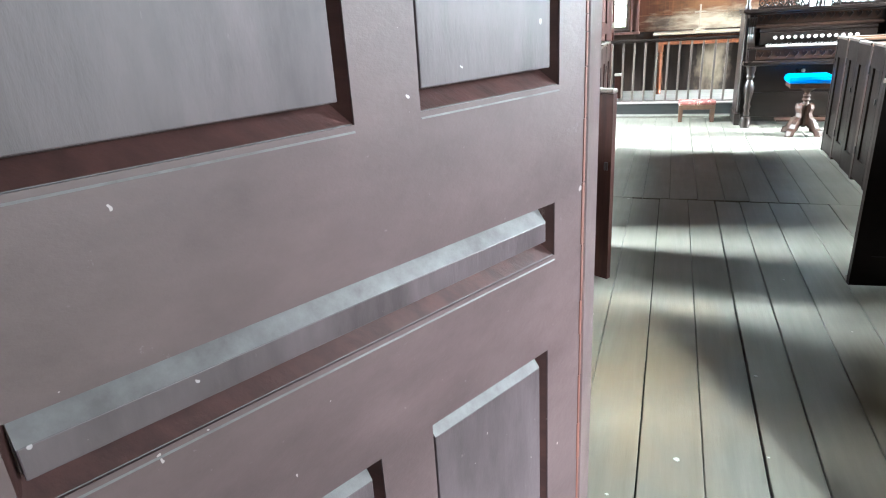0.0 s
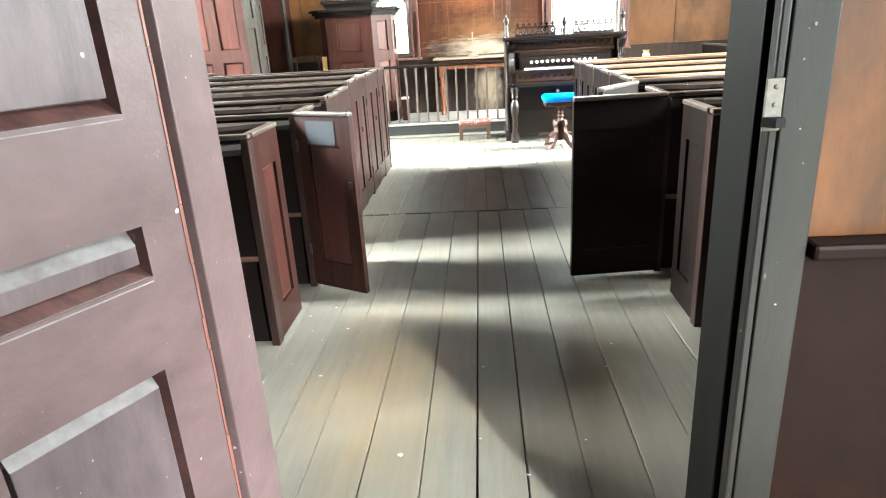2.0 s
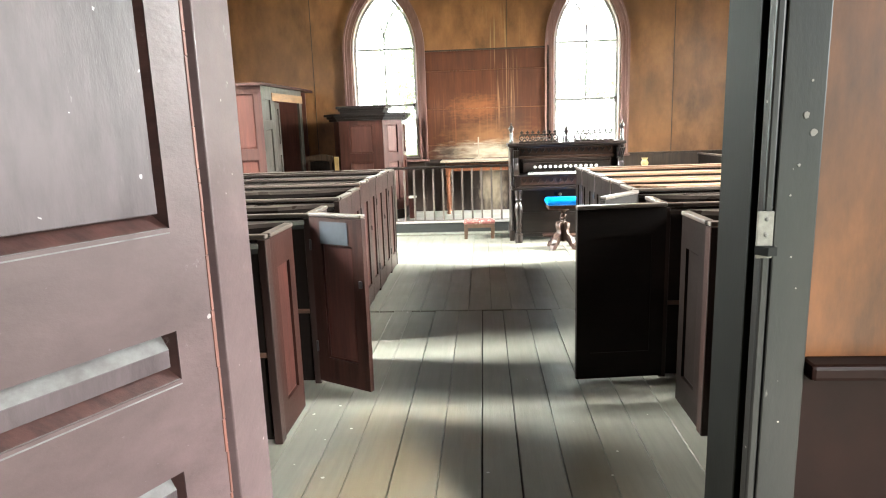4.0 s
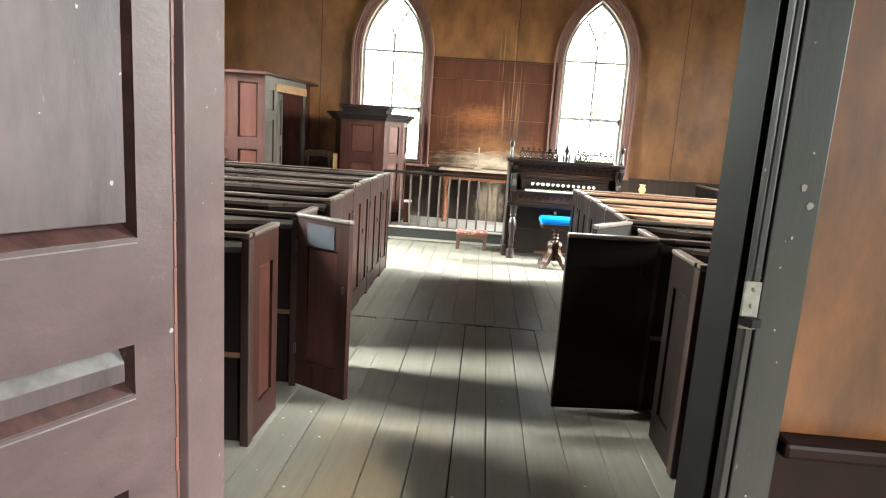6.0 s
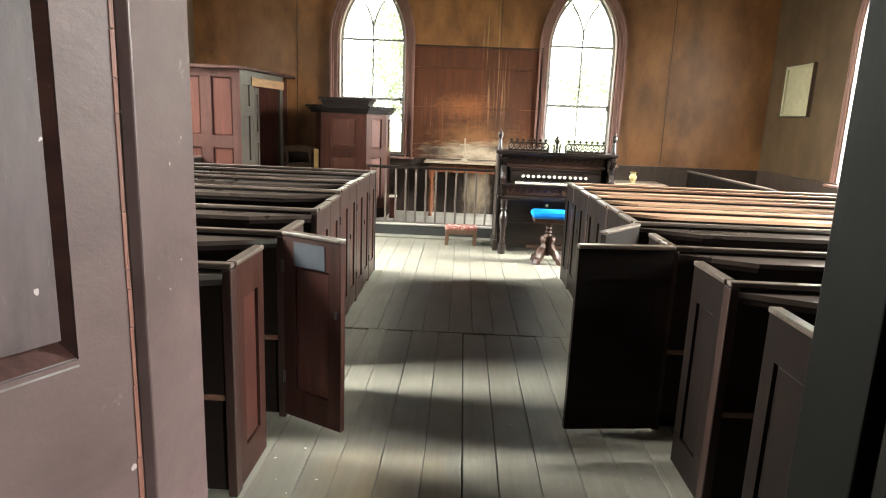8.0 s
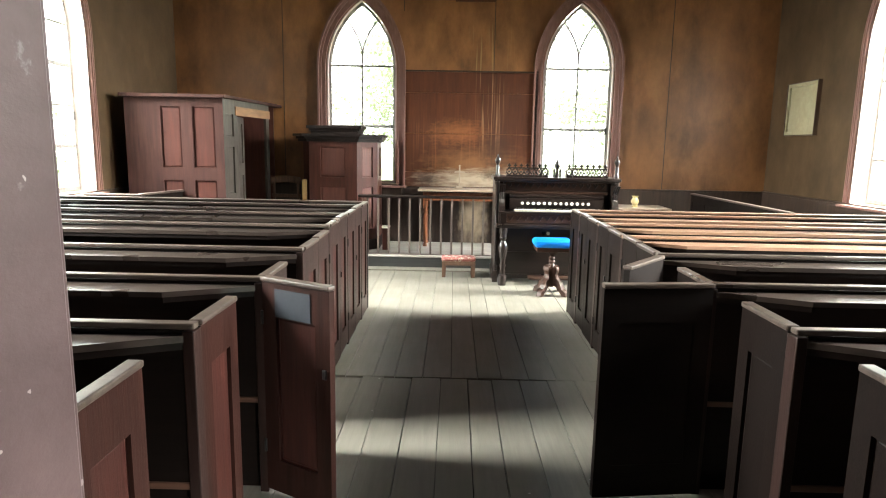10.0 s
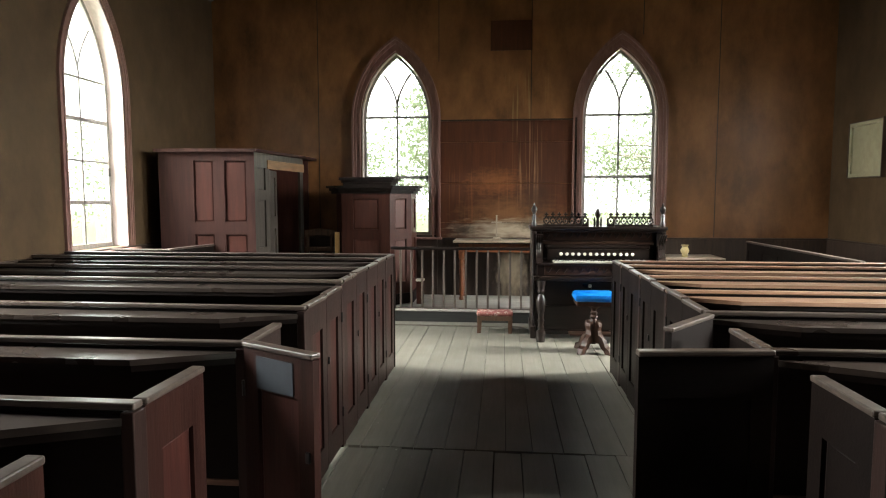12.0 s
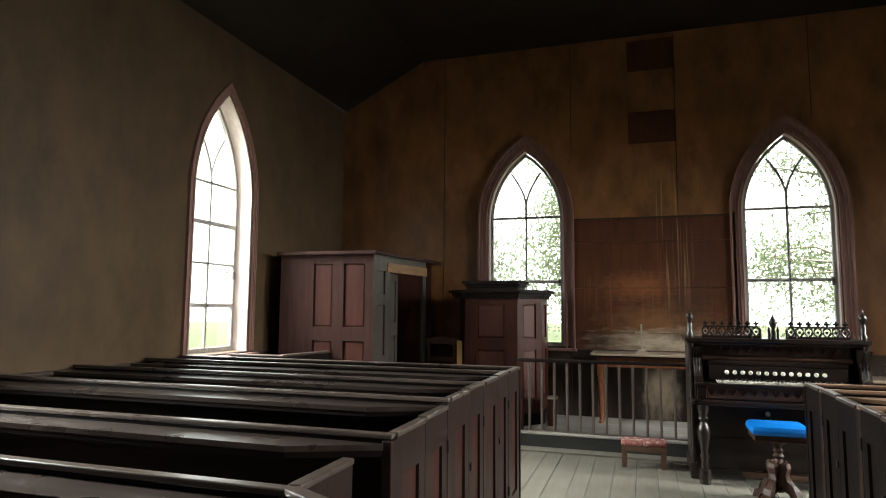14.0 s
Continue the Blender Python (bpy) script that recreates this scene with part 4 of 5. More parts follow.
def altar_table():
    t = thing("altar_table", (0.6, 10.5, PLAT), "orange brown altar table with turned legs and a dusty top", "table")
    part("tabletop", box((0.0, 10.28, 0.94), (1.30, 10.79, 0.968), 0.008), TABLE_TOP, t, "dusty pale table top")
    part("rim", box((0.012, 10.29, 0.925), (1.288, 10.78, 0.94), 0.005), PULPIT_TOP, t)
    part("apron", box((0.07, 10.36, 0.81), (1.23, 10.38, 0.925), 0.003), TABLE, t)
    part("apron", box((0.07, 10.38, 0.81), (0.09, 10.74, 0.925), 0.003), TABLE, t)
    for x in (0.105, 1.195):
        for y in (10.395, 10.72):
            bm = box((x - 0.035, y - 0.035, 0.72), (x + 0.035, y + 0.035, 0.925), 0.004)
            add(bm, lathe([(0.03, 0), (0.03, 0.03), (0.018, 0.05), (0.032, 0.1), (0.026, 0.3), (0.034, 0.4), (0.024, 0.44), (0.036, 0.48), (0.024, 0.52), (0.034, 0.555)], (x, y, PLAT), 14))
            part("leg", bm, TABLE, t, smooth=True)
    c = thing("altar_cross", (0.57, 10.5, 0.968), "small pale wooden cross on a stepped foot", "cross")
    bm = box((0.50, 10.46, 0.968), (0.64, 10.56, 0.985), 0.004)
    box((0.525, 10.475, 0.985), (0.615, 10.545, 1.005), 0.004, into=bm)
    part("foot", bm, PALE_WOOD, c)
    bm = box((0.560, 10.503, 1.005), (0.580, 10.517, 1.30), 0.003)
    box((0.50, 10.5035, 1.195), (0.64, 10.5165, 1.213), 0.003, into=bm)
    part("shaft", bm, PALE_WOOD, c)


altar_table()


def organ():
    """A reed organ: cheeks, key table on turned legs, stops, fretted panels and a crested top."""
    o = thing("reed_organ", (1.67, 9.0, 0), "near-black carved parlour reed organ with pierced cresting", "organ")
    o.scale = (1.02, 1.0, 1.025)
    x0, x1 = 0.985, 2.355
    front, back = 8.98, 9.40
    for x in (x0, x1 - 0.035):
        part("cheek", box((x, 8.93, 0.0), (x + 0.035, back, 1.155), 0.006), ORGAN, o)
        part("cheek_foot", box((x - 0.012, 8.87, 0.0), (x + 0.047, back, 0.13), 0.008), ORGAN, o)
        # colonnette at the front corner
        part("colonnette", lathe([(0.02, 0), (0.026, 0.04), (0.016, 0.07), (0.016, 0.5), (0.024, 0.53), (0.016, 0.56), (0.016, 0.95), (0.026, 0.99), (0.026, 1.01)], (x + 0.0175, 8.915, 0.13), 12), ORGAN, o, smooth=True)
    part("lower_front", box((x0 + 0.035, 8.99, 0.03), (x1 - 0.035, 9.01, 0.64)), ORGAN, o)
    f = part("lower_frame", slab(rect(x0 + 0.035, x1 - 0.035, 0.04, 0.64), [rect(x0 + 0.12, 1.62, 0.34, 0.58), rect(1.72, x1 - 0.12, 0.34, 0.58), rect(x0 + 0.12, x1 - 0.12, 0.08, 0.26)], 0.02, pose(0, 8.968, 0)), ORGAN, o)
    part("upper_back", box((x0 + 0.035, 9.10, 0.64), (x1 - 0.035, back, 1.155)), ORGAN, o)
    # key table
    part("key_table", box((x0 + 0.01, 8.70, 0.64), (x1 - 0.01, 9.02, 0.685), 0.01), ORGAN, o)
    part("key_bed", box((x0 + 0.05, 8.74, 0.685), (x1 - 0.05, 9.10, 0.815), 0.004), ORGAN, o)
    part("key_slip", fretted(x0 + 0.12, x1 - 0.12, 0.70, 0.80, 14, pose(0, 8.728, 0)), ORGAN_RED, o, "pierced brown key slip")
    part("slip_rail", box((x0 + 0.03, 8.715, 0.80), (x1 - 0.03, 8.76, 0.822), 0.006), ORGAN, o)
    for x in (1.075, 2.265):
        part("front_leg", lathe([(r * 1.3, h) for r, h in ((0.035, 0), (0.038, 0.08), (0.036, 0.11), (0.02, 0.125), (0.026, 0.15), (0.018, 0.18), (0.028, 0.22), (0.02, 0.25), (0.022, 0.28), (0.034, 0.36), (0.04, 0.42), (0.03, 0.47), (0.018, 0.5), (0.032, 0.53), (0.026, 0.56), (0.036, 0.6), (0.036, 0.64))], (x, 8.735, 0), 16), ORGAN, o, smooth=True)
        # scrolled bracket above the key table
        pts = [(0.0, 0.69), (0.13, 0.69), (0.125, 0.78), (0.075, 0.86), (0.05, 0.95), (0.045, 1.02), (0.07, 1.07), (0.10, 1.11), (0.0, 1.11)]
        m = Matrix.Translation((x + 0.025, 9.0, 0)) @ Matrix.Rotation(radians(-90), 4, "Z")
        bm = bmesh.new()
        for rib in range(3):
            add(bm, bevelled(slab([(0.02 + u * 1.7, v) for u, v in pts], [], 0.020, m @ Matrix.Translation((0, rib * 0.022, 0))), 0.004, 1))
        bmesh.ops.translate(bm, vec=(-0.075 if x < 1.6 else -0.005, 0, 0), verts=bm.verts)
        part("bracket", bm, ORGAN, o, "fluted scrolled bracket")
    # keys
    kx0, kx1 = 1.20, 2.14
    n = 36
    w = (kx1 - kx0) / n
    keys = bmesh.new()
    for i in range(n):
        box((kx0 + i * w + 0.0008, 8.765, 0.822), (kx0 + (i + 1) * w - 0.0008, 8.90, 0.84), 0.0015, into=keys)
    part("white_keys", keys, IVORY, o, "row of yellowed white keys")
    sharps = bmesh.new()
    for i in range(n):
        if i % 7 not in (2, 6):
            box((kx0 + (i + 1) * w - 0.006, 8.815, 0.838), (kx0 + (i + 1) * w + 0.006, 8.90, 0.851), 0.002, into=sharps)
    part("black_keys", sharps, EBONY, o, "row of black keys")
    part("stop_board", box((x0 + 0.16, 8.905, 0.835), (x1 - 0.16, 8.93, 0.955), 0.004, ), ORGAN, o)
    for i in range(13):
        x = 1.285 + i * (2.02 - 1.285) / 12
        part("stop_knob", lathe([(0.009, 0), (0.009, 0.02), (0.017, 0.026), (0.018, 0.034), (0.012, 0.040)], (0, 0, 0), 12, Matrix.Translation((x, 8.905, 0.905)) @ Matrix.Rotation(radians(90), 4, "X")), IVORY, o, "white faced stop knob", smooth=True)
    part("lid_roll", box((x0 + 0.15, 8.92, 0.955), (x1 - 0.15, 9.10, 1.0), 0.014), ORGAN, o)
    part("music_rail", box((x0 + 0.10, 8.95, 1.0), (x1 - 0.10, 9.08, 1.035), 0.01), ORGAN_RED, o)
    part("fret_panel", fretted(x0 + 0.12, x1 - 0.12, 1.045, 1.145, 14, pose(0, 8.985, 0)), ORGAN_RED, o, "pierced fret panel")
    part("fret_backing", box((x0 + 0.10, 9.01, 1.03), (x1 - 0.10, 9.1, 1.155)), EBONY, o)
    part("top_board", box((x0 - 0.025, 8.90, 1.155), (x1 + 0.025, back + 0.02, 1.19), 0.008), ORGAN, o)
    part("top_moulding", box((x0 - 0.01, 8.915, 1.135), (x1 + 0.01, back, 1.155), 0.006), ORGAN, o)
    for x in (x0 + 0.02, x1 - 0.02):
        part("finial", lathe([(0.026, 0), (0.03, 0.03), (0.018, 0.05), (0.022, 0.11), (0.014, 0.13), (0.03, 0.165), (0.033, 0.18), (0.022, 0.205), (0.008, 0.22), (0.009, 0.235), (0.001, 0.25)], (x, 8.96, 1.19), 14), ORGAN, o, "turned urn finial", smooth=True)
    part("finial", lathe([(0.02, 0), (0.024, 0.04), (0.012, 0.08), (0.03, 0.12), (0.034, 0.14), (0.02, 0.17), (0.008, 0.19), (0.001, 0.22)], (1.67, 8.96, 1.19), 14), ORGAN, o, "turned urn finial", smooth=True)
    for lo, hi, flip in ((1.10, 1.57, False), (1.77, 2.24, True)):
        part("cresting", cresting(lo, hi, 1.19), ORGAN, o, "pierced scroll cresting")
    for i in range(6):
        x = 1.50 + 0.068 * i
        part("cresting_post", lathe([(0.01, 0), (0.01, 0.06), (0.014, 0.07), (0.004, 0.1 if i in (2, 3) else 0.09)], (x, 8.955, 1.19), 8), ORGAN, o)
    for x in (1.50, 1.83):
        part("pedal", box((x - 0.12, 8.80, 0.05), (x + 0.12, 9.0, 0.07), 0.006), ORGAN_RED, o)
    part("knee_swell", lathe([(0.012, 0), (0.02, 0.01), (0.02, 0.016), (0.008, 0.02)], (0, 0, 0), 12, Matrix.Translation((1.60, 8.965, 0.56)) @ Matrix.Rotation(radians(90), 4, "X")), IVORY, o, "white knob")


def fretted(u0, u1, v0, v1, n, m):
    """A board with a row of heart-like holes."""
    w = (u1 - u0) / n
    c, r = (v0 + v1) / 2, (v1 - v0) * 0.30
    holes = []
    for i in range(n):
        x = u0 + (i + 0.5) * w
        holes.append([(x, c - r), (x + r * 0.8, c), (x + r * 1.0, c + r * 0.6), (x + r * 0.5, c + r), (x, c + r * 0.45), (x - r * 0.5, c + r), (x - r * 1.0, c + r * 0.6), (x - r * 0.8, c)])
    return slab(rect(u0, u1, v0, v1), holes, 0.012, m)


def cresting(lo, hi, z):
    """A pierced ridge: a lower rail, scrolled loops, and a crocketed top rail with little crosses."""
    n = 7
    w = (hi - lo) / n
    y = 8.957
    bm = slab(rect(lo, hi, z, z + 0.024), [], 0.016, pose(0, 8.95, 0))
    add(bm, slab(rect(lo + 0.015, hi - 0.015, z + 0.092, z + 0.108), [], 0.016, pose(0, 8.95, 0)))
    for i in range(n):
        x = lo + (i + 0.5) * w
        for s in (-1, 1):
            add(bm, path_tube([(x + s * 0.004, y, z + 0.02), (x + s * w * 0.42, y, z + 0.052), (x + s * w * 0.36, y, z + 0.082), (x + s * w * 0.08, y, z + 0.094)], 0.0095, 6))
        add(bm, lathe([(0.001, -0.013), (0.012, -0.006), (0.012, 0.006), (0.001, 0.013)], (x, y, z + 0.058), 8))
        box((x - 0.008, 8.951, z + 0.105), (x + 0.008, 8.963, z + 0.15), 0.002, into=bm)
        box((x - 0.021, 8.951, z + 0.118), (x + 0.021, 8.963, z + 0.136), 0.002, into=bm)
    return bm


organ()


def organ_stool():
    s = thing("organ_stool", (1.56, 8.36, 0), "carved brown organ stool with a bright blue padded seat", "stool")
    cx, cy = 1.56, 8.36
    bm = box((cx - 0.205, cy - 0.17, 0.515), (cx + 0.205, cy + 0.17, 0.592), 0.035)
    for v in bm.verts:
        if v.co.z > 0.57:
            v.co.z += 0.008 * (1 - ((v.co.x - cx) / 0.2) ** 2)
    part("cushion", bm, BLUE, s, "bright blue padded seat", smooth=True)
    part("seat_frame", box((cx - 0.185, cy - 0.15, 0.475), (cx + 0.185, cy + 0.15, 0.518), 0.008), STOOL, s)
    part("pedestal", lathe([(0.028, 0.08), (0.045, 0.11), (0.048, 0.25), (0.036, 0.30), (0.024, 0.33), (0.04, 0.35), (0.026, 0.37), (0.036, 0.39), (0.022, 0.41), (0.03, 0.43), (0.07, 0.46), (0.09, 0.478)], (cx, cy, 0), 18), STOOL, s, smooth=True)
    for i in range(4):
        a = radians(45 + 90 * i)
        pts = [(0.03, 0.29), (0.055, 0.31), (0.08, 0.30), (0.088, 0.265), (0.072, 0.22), (0.08, 0.18), (0.115, 0.15), (0.145, 0.115), (0.16, 0.075), (0.20, 0.052), (0.215, 0.0), (0.165, 0.0), (0.15, 0.03), (0.112, 0.055), (0.088, 0.09), (0.03, 0.10)]
        m = Matrix.Translation((cx, cy, 0)) @ Matrix.Rotation(a, 4, "Z") @ Matrix.Translation((0, -0.024, 0))
        part("leg", bevelled(slab(pts, [], 0.048, m), 0.006, 1), STOOL, s, "scrolled leg")


organ_stool()


def kneeler():
    k = thing("kneeling_stool", (0.57, 9.16, 0), "small brown kneeling stool with a red floral tapestry top", "stool")
    part("cushion", bevelled(box((0.365, 9.08, 0.195), (0.775, 9.29, 0.245)), 0.02, 3), TAPESTRY, k, "red floral tapestry pad", smooth=True)
    part("frame", box((0.37, 9.085, 0.145), (0.77, 9.285, 0.197), 0.006), CHAIR, k)
    for x in (0.375, 0.725):
        for y in (9.09, 9.25):
            part("leg", bevelled(slab([(x, 0.0), (x + 0.035, 0.0), (x + 0.04, 0.15), (x, 0.15)], [], 0.032, pose(0, y, 0)), 0.004, 1), CHAIR, k)


kneeler()


def side_cabinet():
    c = thing("side_cabinet", (3.08, 10.5, 0), "low brown cabinet with a pale knob, beside the wall", "cabinet")
    part("body", box((2.75, 10.25, 0.0), (3.42, 10.78, 0.745), 0.004), STOOL, c)
    part("top", box((2.72, 10.21, 0.745), (3.45, 10.79, 0.77), 0.006), TABLE_TOP, c, "dusty brown top")
    part("drawer", box((2.80, 10.235, 0.62), (3.37, 10.25, 0.725), 0.004), STOOL, c)
    part("knob", lathe([(0.008, 0), (0.016, 0.01), (0.016, 0.018), (0.006, 0.024)], (0, 0, 0), 12, Matrix.Translation((3.08, 10.235, 0.675)) @ Matrix.Rotation(radians(90), 4, "X")), IVORY, c, "pale knob", smooth=True)
    v = thing("vase", (3.0, 10.4, 0.77), "small cream glazed vase with a flared rim", "vase")
    part("body", lathe([(0.04, 0), (0.045, 0.008), (0.03, 0.03), (0.05, 0.06), (0.055, 0.085), (0.04, 0.115), (0.033, 0.13), (0.05, 0.155), (0.046, 0.155), (0.03, 0.13), (0.03, 0.10)], (3.0, 10.4, 0.77), 20), VASE, v, smooth=True)


side_cabinet()


def closet():
    """The panelled vestry closet in the corner, its door ajar."""
    c = thing("vestry_closet", (-2.7, 9.5, 0), "tall maroon and grey panelled closet with an open doorway", "closet")
    a, b, d = Vector((-3.27, 8.94, 0)), Vector((-2.17, 9.02, 0)), Vector((-2.03, 10.32, 0))
    H = 2.05
    v = b - a
    m = pose(a.x, a.y, 0, 0, 0, math.degrees(math.atan2(v.y, v.x)))
    L = v.length
    cells = [rect(0.40, 0.625, 1.255, 1.95), rect(0.755, 1.005, 1.255, 1.95), rect(0.40, 0.625, 0.35, 1.11), rect(0.755, 1.005, 0.35, 1.11)]
    f = part("front_frame", slab(rect(0, L, 0, H), cells, 0.035, m), CLOSET, c)
    for (u0, v0), (u1, _), (_, v1), _ in cells:
        part("panel", raised_panel(u0, u1, v0, v1, 0.033, 0.006, 0.02, m), CLOSET_PANEL, f, "brick red fielded panel")
    part("left_side", box((-3.27, 8.98, 0), (-3.24, END - 0.03, H)), CLOSET, c)
    v = d - b
    m = pose(b.x, b.y, 0, 0, 0, math.degrees(math.atan2(v.y, v.x)))
    L = v.length
    cells = [rect(0.07, 0.26, 1.62, 1.88), rect(0.07, 0.26, 0.95, 1.5), rect(0.07, 0.26, 0.3, 0.8)]
    f = part("side_frame", slab([(0, 0), (0.36, 0), (0.36, 1.88), (L - 0.09, 1.88), (L - 0.09, 0), (L, 0), (L, H), (0, H)], cells, 0.035, m), CLOSET_SIDE, c)
    for (u0, v0), (u1, _), (_, v1), _ in cells:
        part("panel", raised_panel(u0, u1, v0, v1, 0.033, 0.004, 0.015, m), CLOSET_SIDE, f)
    part("lintel", box((0.30, -0.012, 1.87), (L + 0.01, -0.001, 1.975), 0.003, m), OCHRE, c, "ochre bare board lintel")
    hinge = m @ Matrix.Translation((0.37, 0.005, 0)) @ Matrix.Rotation(radians(14), 4, "Z")
    cells = [rect(0.08, 0.30, 1.30, 1.78), rect(0.08, 0.30, 0.35, 1.15)]
    door = part("door", slab(rect(0, 0.38, 0.02, 1.86), cells, 0.032, hinge), CLOSET_SIDE, c, "grey green panelled door ajar")
    for (u0, v0), (u1, _), (_, v1), _ in cells:
        part("panel", raised_panel(u0, u1, v0, v1, 0.03, 0.004, 0.015, hinge), CLOSET_SIDE, door)
    roof = [(-3.30, 8.89), (-3.29, 8.89), (-2.13, 8.97), (-1.98, 10.34), (-1.98, END - 0.03), (-3.30, END - 0.03)]
    part("cornice", bevelled(prism(roof, H, H + 0.035), 0.012), CLOSET, c, "moulded top board")
    part("inner_back", box((-3.15, 10.60, 0), (-2.05, 10.62, H)), PULPIT_PANEL, c, "red brown inner lining")


closet()


def chair():
    c = thing("side_chair", (-1.78, 10.1, 0), "worn light brown wooden side chair with a curved top rail", "chair")
    x0, x1, y0, y1 = -2.02, -1.62, 9.98, 10.36
    part("seat", box((x0, y0, 0.43), (x1, y1, 0.46), 0.01), CHAIR, c)
    for x in (x0 + 0.02, x1 - 0.05):
        part("front_leg", box((x, y0 + 0.01, 0.0), (x + 0.03, y0 + 0.04, 0.43), 0.004), CHAIR, c)
        part("back_post", box((x, y1 - 0.035, 0.0), (x + 0.03, y1 - 0.005, 1.04), 0.005), CHAIR, c)
    for z, h in ((1.0, 0.09), (0.82, 0.045), (0.64, 0.04)):
        pts = [(x0 + (x1 - x0) * i / 8, z + (0.03 * math.sin(math.pi * i / 8) if h > 0.08 else 0)) for i in range(9)]
        part("rail", bevelled(slab(pts + [(u, v + h) for u, v in pts[::-1]], [], 0.02, pose(0, y1 - 0.03, 0)), 0.004, 1), CHAIR, c)
    p = thing("loose_board", (-1.47, 9.95, 0), "pale yellow pine board leaning beside the chair", "board")
    part("board", box((-1.50, 9.94, 0.0), (-1.44, 9.965, 1.09), 0.003), PALE, p)


chair()


def picture():
    p = thing("framed_print", (RIGHT - 0.02, 10.0, 1.8), "yellowed print in a thin pale frame on the wall", "picture")
    m = pose(RIGHT, 10.0, 0, 0, 0, -90)
    part("frame", slab(rect(-0.34, 0.34, 1.78, 2.43), [rect(-0.30, 0.30, 1.82, 2.39)], 0.03, m @ Matrix.Translation((0, -0.04, 0))), PAPER, p, "pale thin moulding")
    # Outer moulding, coloured dark to carry the shade along the frame's edge.
    part("frame_side", slab(rect(-0.352, 0.352, 1.768, 2.442), [rect(-0.341, 0.341, 1.779, 2.431)], 0.05, m @ Matrix.Translation((0, -0.05, 0))), FRAME, p, "dark outer moulding with the frame's edge shade in its colour")
    part("print", box((-0.305, -0.02, 1.815), (0.305, -0.006, 2.395), 0.0, m), PAPER, p, "yellowed mottled print")


picture()

# ---- outside ----
structure("ground", slab(rect(-600, 600, -600, 600), [], 0.05, pose(0, 0, -0.45, -90)), GRASS, "rough grass round the church", "ground")


def tree(x, y, high, spread, seed, low=0.25):
    rng = random.Random(seed)
    t = thing("tree", (x, y, -0.45), "leafy green tree with bare lower twigs outside the windows", "tree", "trees outside")
    trunk = path_tube([(x, y, -0.45), (x + 0.1, y, high * 0.3), (x - 0.1, y + 0.1, high * 0.6), (x, y, high * 0.9)], (0.22, 0.04), 10)
    tips = []
    for i in range(26):
        z = high * rng.uniform(low, 0.85)
        a, r = rng.uniform(0, 2 * math.pi), spread * rng.uniform(0.6, 1.0) * (1.15 - z / high * 0.7)
        end = Vector((x + r * math.cos(a), y + r * math.sin(a), z + rng.uniform(-0.5, 0.9)))
        start = Vector((x, y, z * 0.9))
        bend = (start + end) / 2 + Vector((rng.uniform(-.3, .3), rng.uniform(-.3, .3), rng.uniform(0.0, 0.5)))
        pts = [start, (start + bend) / 2 + Vector((0, 0, 0.1)), bend, (bend + end) / 2, end]
        add(trunk, path_tube(pts, (0.05, 0.008), 5))
        tips += [bend.lerp(end, q) for q in (0.0, 0.35, 0.7, 1.0)]
        for _ in range(4):
            s = bend.lerp(end, rng.random())
            e = s + Vector((rng.uniform(-.7, .7), rng.uniform(-.7, .7), rng.uniform(-.6, .3)))
            add(trunk, path_tube([s, (s + e) / 2 + Vector((0, 0, 0.06)), e], (0.014, 0.004), 4))
            tips.append(e)
    part("trunk", trunk, BARK, t)
    verts, faces = [], []
    for tip in tips:
        for _ in range(44):
            c = tip + Vector((rng.gauss(0, 0.28), rng.gauss(0, 0.28), rng.gauss(0, 0.22)))
            u = Vector((rng.uniform(-1, 1), rng.uniform(-1, 1), rng.uniform(-1, 1))).normalized()
            w = u.orthogonal().normalized()
            s = rng.uniform(0.035, 0.075)
            n = len(verts)
            verts += [c - u * s - Vector((0, 0, 0)), c + w * s * 0.45, c + u * s, c - w * s * 0.45]
            faces.append((n, n + 1, n + 2, n + 3))
    me = bpy.data.meshes.new("crown")
    me.from_pydata([v - BASE[t] for v in verts], [], faces)
    me.materials.append(LEAF)
    crown = new("crown", me)
    crown.parent = t


for i, (x, y, h, s) in enumerate(((-6.5, 22.0, 8.5, 3.0), (0.1, 17.5, 7.5, 2.3), (5.3, 17.0, 9.0, 3.4), (6.7, 21.5, 10.5, 4.0), (-0.9, 21.0, 9.5, 2.6), (9.5, 28.0, 11.0, 4.0), (6.0, 19.5, 9.5, 3.4), (-4.6, 20.5, 9.0, 2.8))):
    tree(x, y, h, s, 11 + i, 0.12)

def far_woods():
    """A band of distant foliage that closes the view through the windows."""
    rng_w = random.Random(3)
    verts, faces = [], []
    for _ in range(16000):
        a = rng_w.uniform(0.2 * math.pi, 0.72 * math.pi)
        r = rng_w.uniform(36, 50)
        top = 7.5 + 3.5 * noise.noise((math.cos(a) * 4, math.sin(a) * 4, 0.3)) + 1.5 * noise.noise((math.cos(a) * 15, math.sin(a) * 15, 4.0))
        z = top * rng_w.random() ** 0.8
        c = Vector((0.7 + r * math.cos(a), 6 + r * math.sin(a), z - 0.3))
        u = Vector((rng_w.uniform(-1, 1), rng_w.uniform(-1, 1), rng_w.uniform(-1, 1))).normalized()
        w = u.orthogonal().normalized()
        q = rng_w.uniform(0.07, 0.2)
        n = len(verts)
        verts += [c - u * q, c + w * q * 0.6, c + u * q, c - w * q * 0.6]
        faces.append((n, n + 1, n + 2, n + 3))
    me = bpy.data.meshes.new("far_woods")
    me.from_pydata(verts, [], faces)
    me.materials.append(LEAF)
    tagged(new("far_woods", me), "pale green wood beyond the churchyard", "woods", kind="stuff")


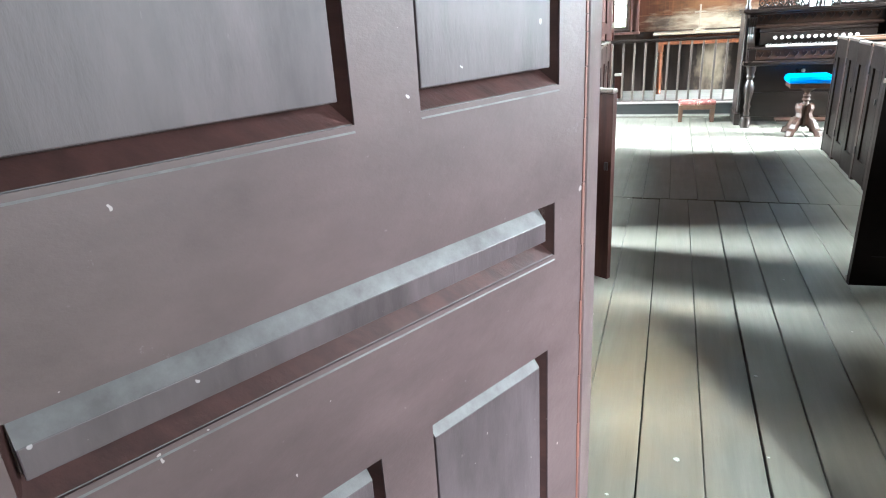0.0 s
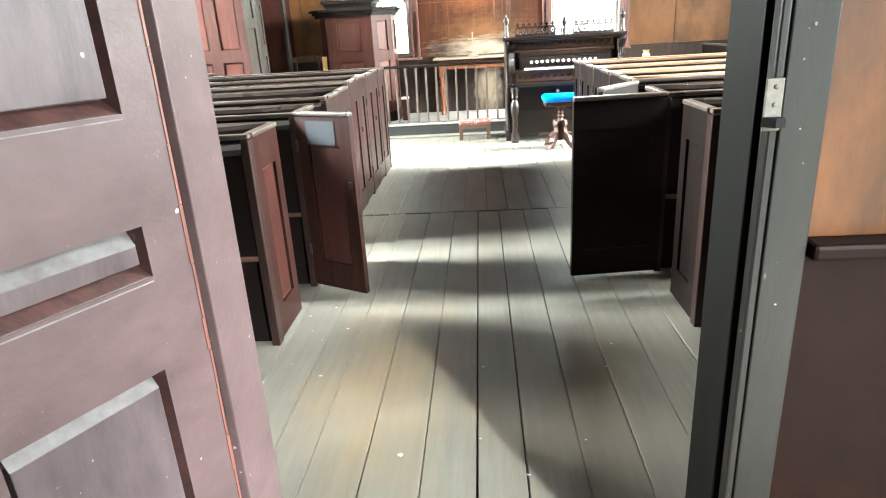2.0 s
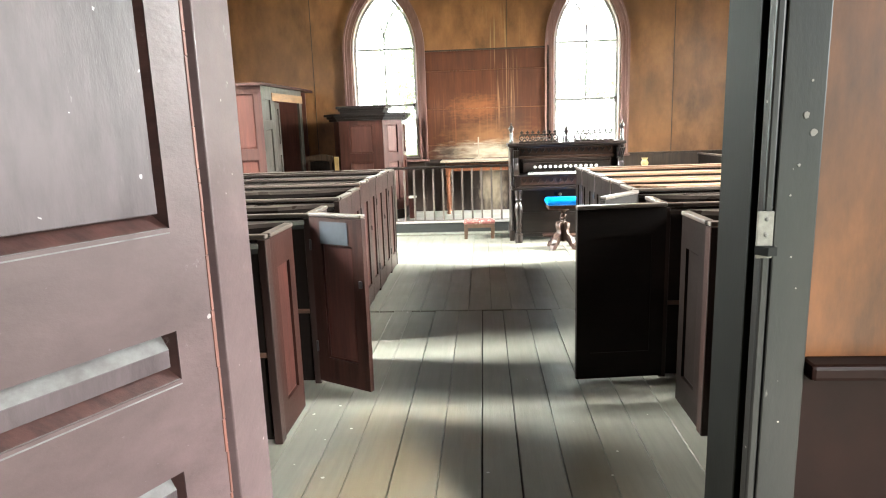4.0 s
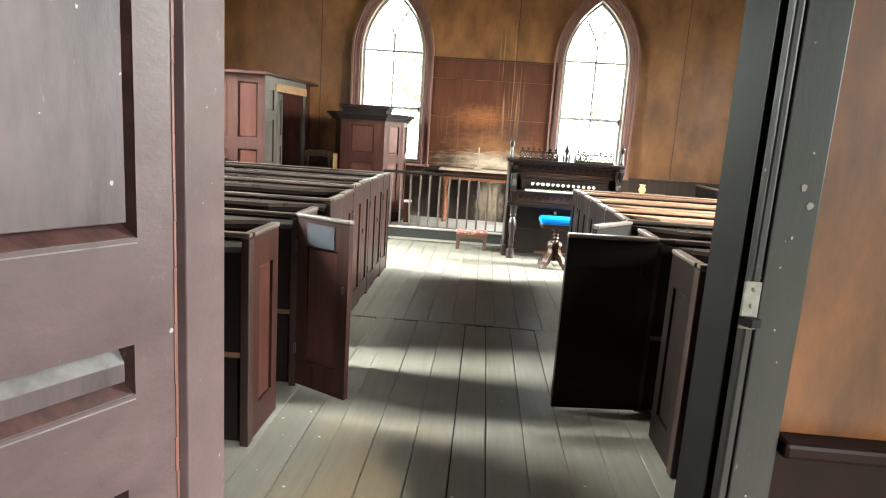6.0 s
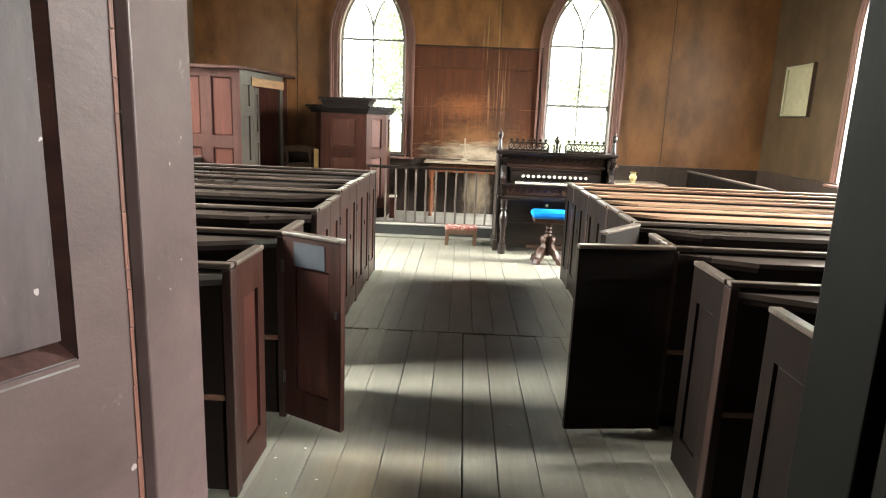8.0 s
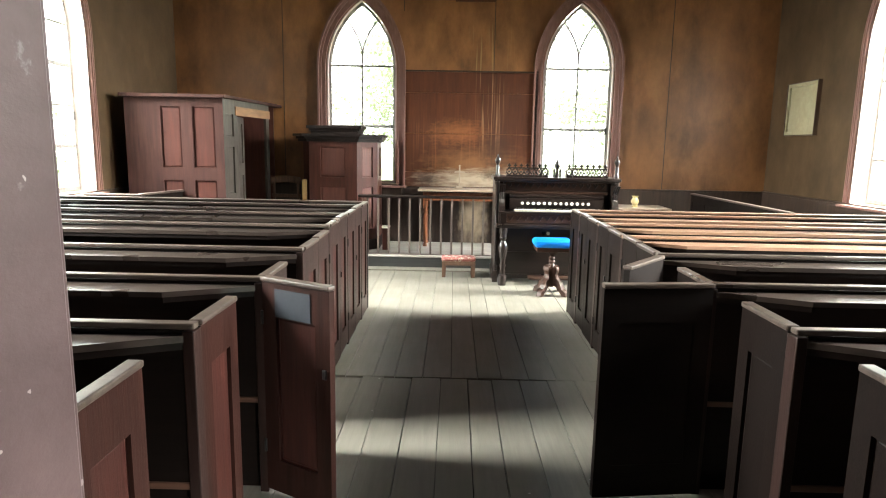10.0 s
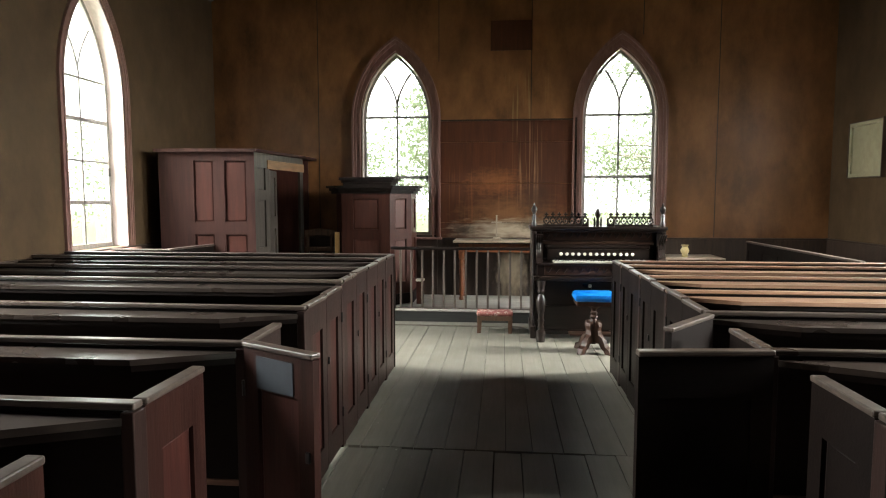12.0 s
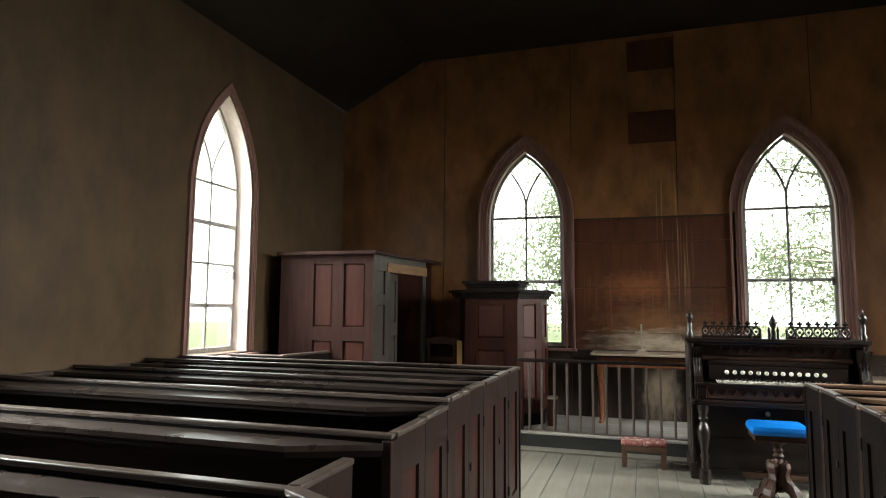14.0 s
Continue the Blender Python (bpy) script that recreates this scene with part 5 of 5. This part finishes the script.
far_woods()


def low_sky():
    """The bright hazy sky low over the fields, far beyond the churchyard."""
    m = bpy.data.materials.new("bright_haze")
    m.use_nodes = True
    b = m.node_tree.nodes["Principled BSDF"]
    b.inputs["Base Color"].default_value = (0.8, 0.8, 0.8, 1)
    b.inputs["Emission Color"].default_value, b.inputs["Emission Strength"].default_value = (0.97, 1.0, 0.98, 1), 0.42
    bm = bmesh.new()
    rows = [[bm.verts.new((0.7 + 90 * math.cos(a), 6 + 90 * math.sin(a), z)) for a in (radians(20 + 10 * i) for i in range(21))] for z in (-0.45, 32)]
    for low, low2, high, high2 in zip(rows[0], rows[0][1:], rows[1], rows[1][1:]):
        bm.faces.new((low, low2, high2, high))
    structure("backdrop", bm, m, "bright hazy sky low over the fields", "sky")


low_sky()

# ---- floor boards ----
floor = thing("floor", (0.6, 5.0, 0), "worn grey wooden floorboards with dark gaps", "floor", "", "structure")
part("subfloor", box((LEFT, -0.75, -0.30), (RIGHT, END, -0.03)), UNDER, floor, "dark space under the boards")
rng = random.Random(5)


WIDE_GAPS = (0.61, 0.77)


def gap(x):
    """Half the open joint at x: a few boards have shrunk apart."""
    return rng.uniform(0.003, 0.004) if any(abs(x - g) < 0.002 for g in WIDE_GAPS) else rng.uniform(0.0008, 0.0027)


def board(x0, x1, y0, y1):
    tilt, b, d = rng.uniform(-0.0012, 0.0012), 0.0022, 0.028
    z = rng.uniform(-0.003, 0.0)
    x0, x1 = x0 + gap(x0), x1 - gap(x1)
    bm = bmesh.new()
    low = [bm.verts.new(p) for p in ((x0, y0, -d), (x1, y0, -d), (x1, y1, -d), (x0, y1, -d))]
    mid = [bm.verts.new(p) for p in ((x0, y0, z - b), (x1, y0, z - b), (x1, y1, z - b), (x0, y1, z - b))]
    top = [bm.verts.new(p) for p in ((x0 + b, y0 + 0.001, z + tilt), (x1 - b, y0 + 0.001, z - tilt), (x1 - b, y1 - 0.001, z - tilt), (x0 + b, y1 - 0.001, z + tilt))]
    bm.faces.new(top)
    for p, q in ((low, mid), (mid, top)):
        for i in range(4):
            bm.faces.new((p[i], p[(i + 1) % 4], q[(i + 1) % 4], q[i]))
    part("board", bm, BOARD, floor)


edges = [-0.098, 0.047, 0.236, 0.43, 0.61, 0.77, 0.956, 1.144]
while edges[-1] < RIGHT:
    edges.append(min(edges[-1] + rng.uniform(0.16, 0.195), RIGHT + 0.001))
while edges[0] > LEFT:
    edges.insert(0, max(edges[0] - rng.uniform(0.16, 0.195), LEFT - 0.001))
for a, b in zip(edges, edges[1:]):
    cut = 5.80 + rng.uniform(-0.02, 0.02)
    board(a, b, -0.7, cut - 0.003)
shifted = [e + 0.07 for e in edges]
shifted[0], shifted[-1] = LEFT, RIGHT
for a, b in zip(shifted, shifted[1:]):
    if b - a > 0.03:
        board(a, min(b, RIGHT), 5.823 , END - 0.024)

# ---- litter on the floor ----
FLAKE = material("pale_paint_flake", (0.62, 0.6, 0.55), (0.5, 0.48, 0.43), 0.7, (9, 9, 9), 0.1)
rng = random.Random(21)
spots = [(0.352, 2.88), (-0.02, 3.83), (-0.12, 3.72), (-0.2, 3.5), (-0.13, 4.08), (1.2, 3.62), (-0.05, 3.4), (0.98, 2.95), (1.05, 3.9), (-0.18, 6.2)]
spots += [(rng.uniform(-0.25, 1.5), rng.uniform(2.5, 6.5)) for _ in range(16)]
for i, (x, y) in enumerate(spots):
    r = 0.014 if i == 0 else rng.uniform(0.003, 0.009)
    a0 = rng.uniform(0, 6)
    outline = [(x + r * rng.uniform(0.5, 1.2) * math.cos(a0 + k * 2 * math.pi / 6), y + 0.7 * r * rng.uniform(0.5, 1.2) * math.sin(a0 + k * 2 * math.pi / 6)) for k in range(6)]
    flake = thing("paint_flake", (x, y, 0.0012), "small pale flake of paint lying on the floorboards", "flake", "paint flakes")
    part("flake", prism(outline, 0.0012, 0.003), FLAKE, flake)
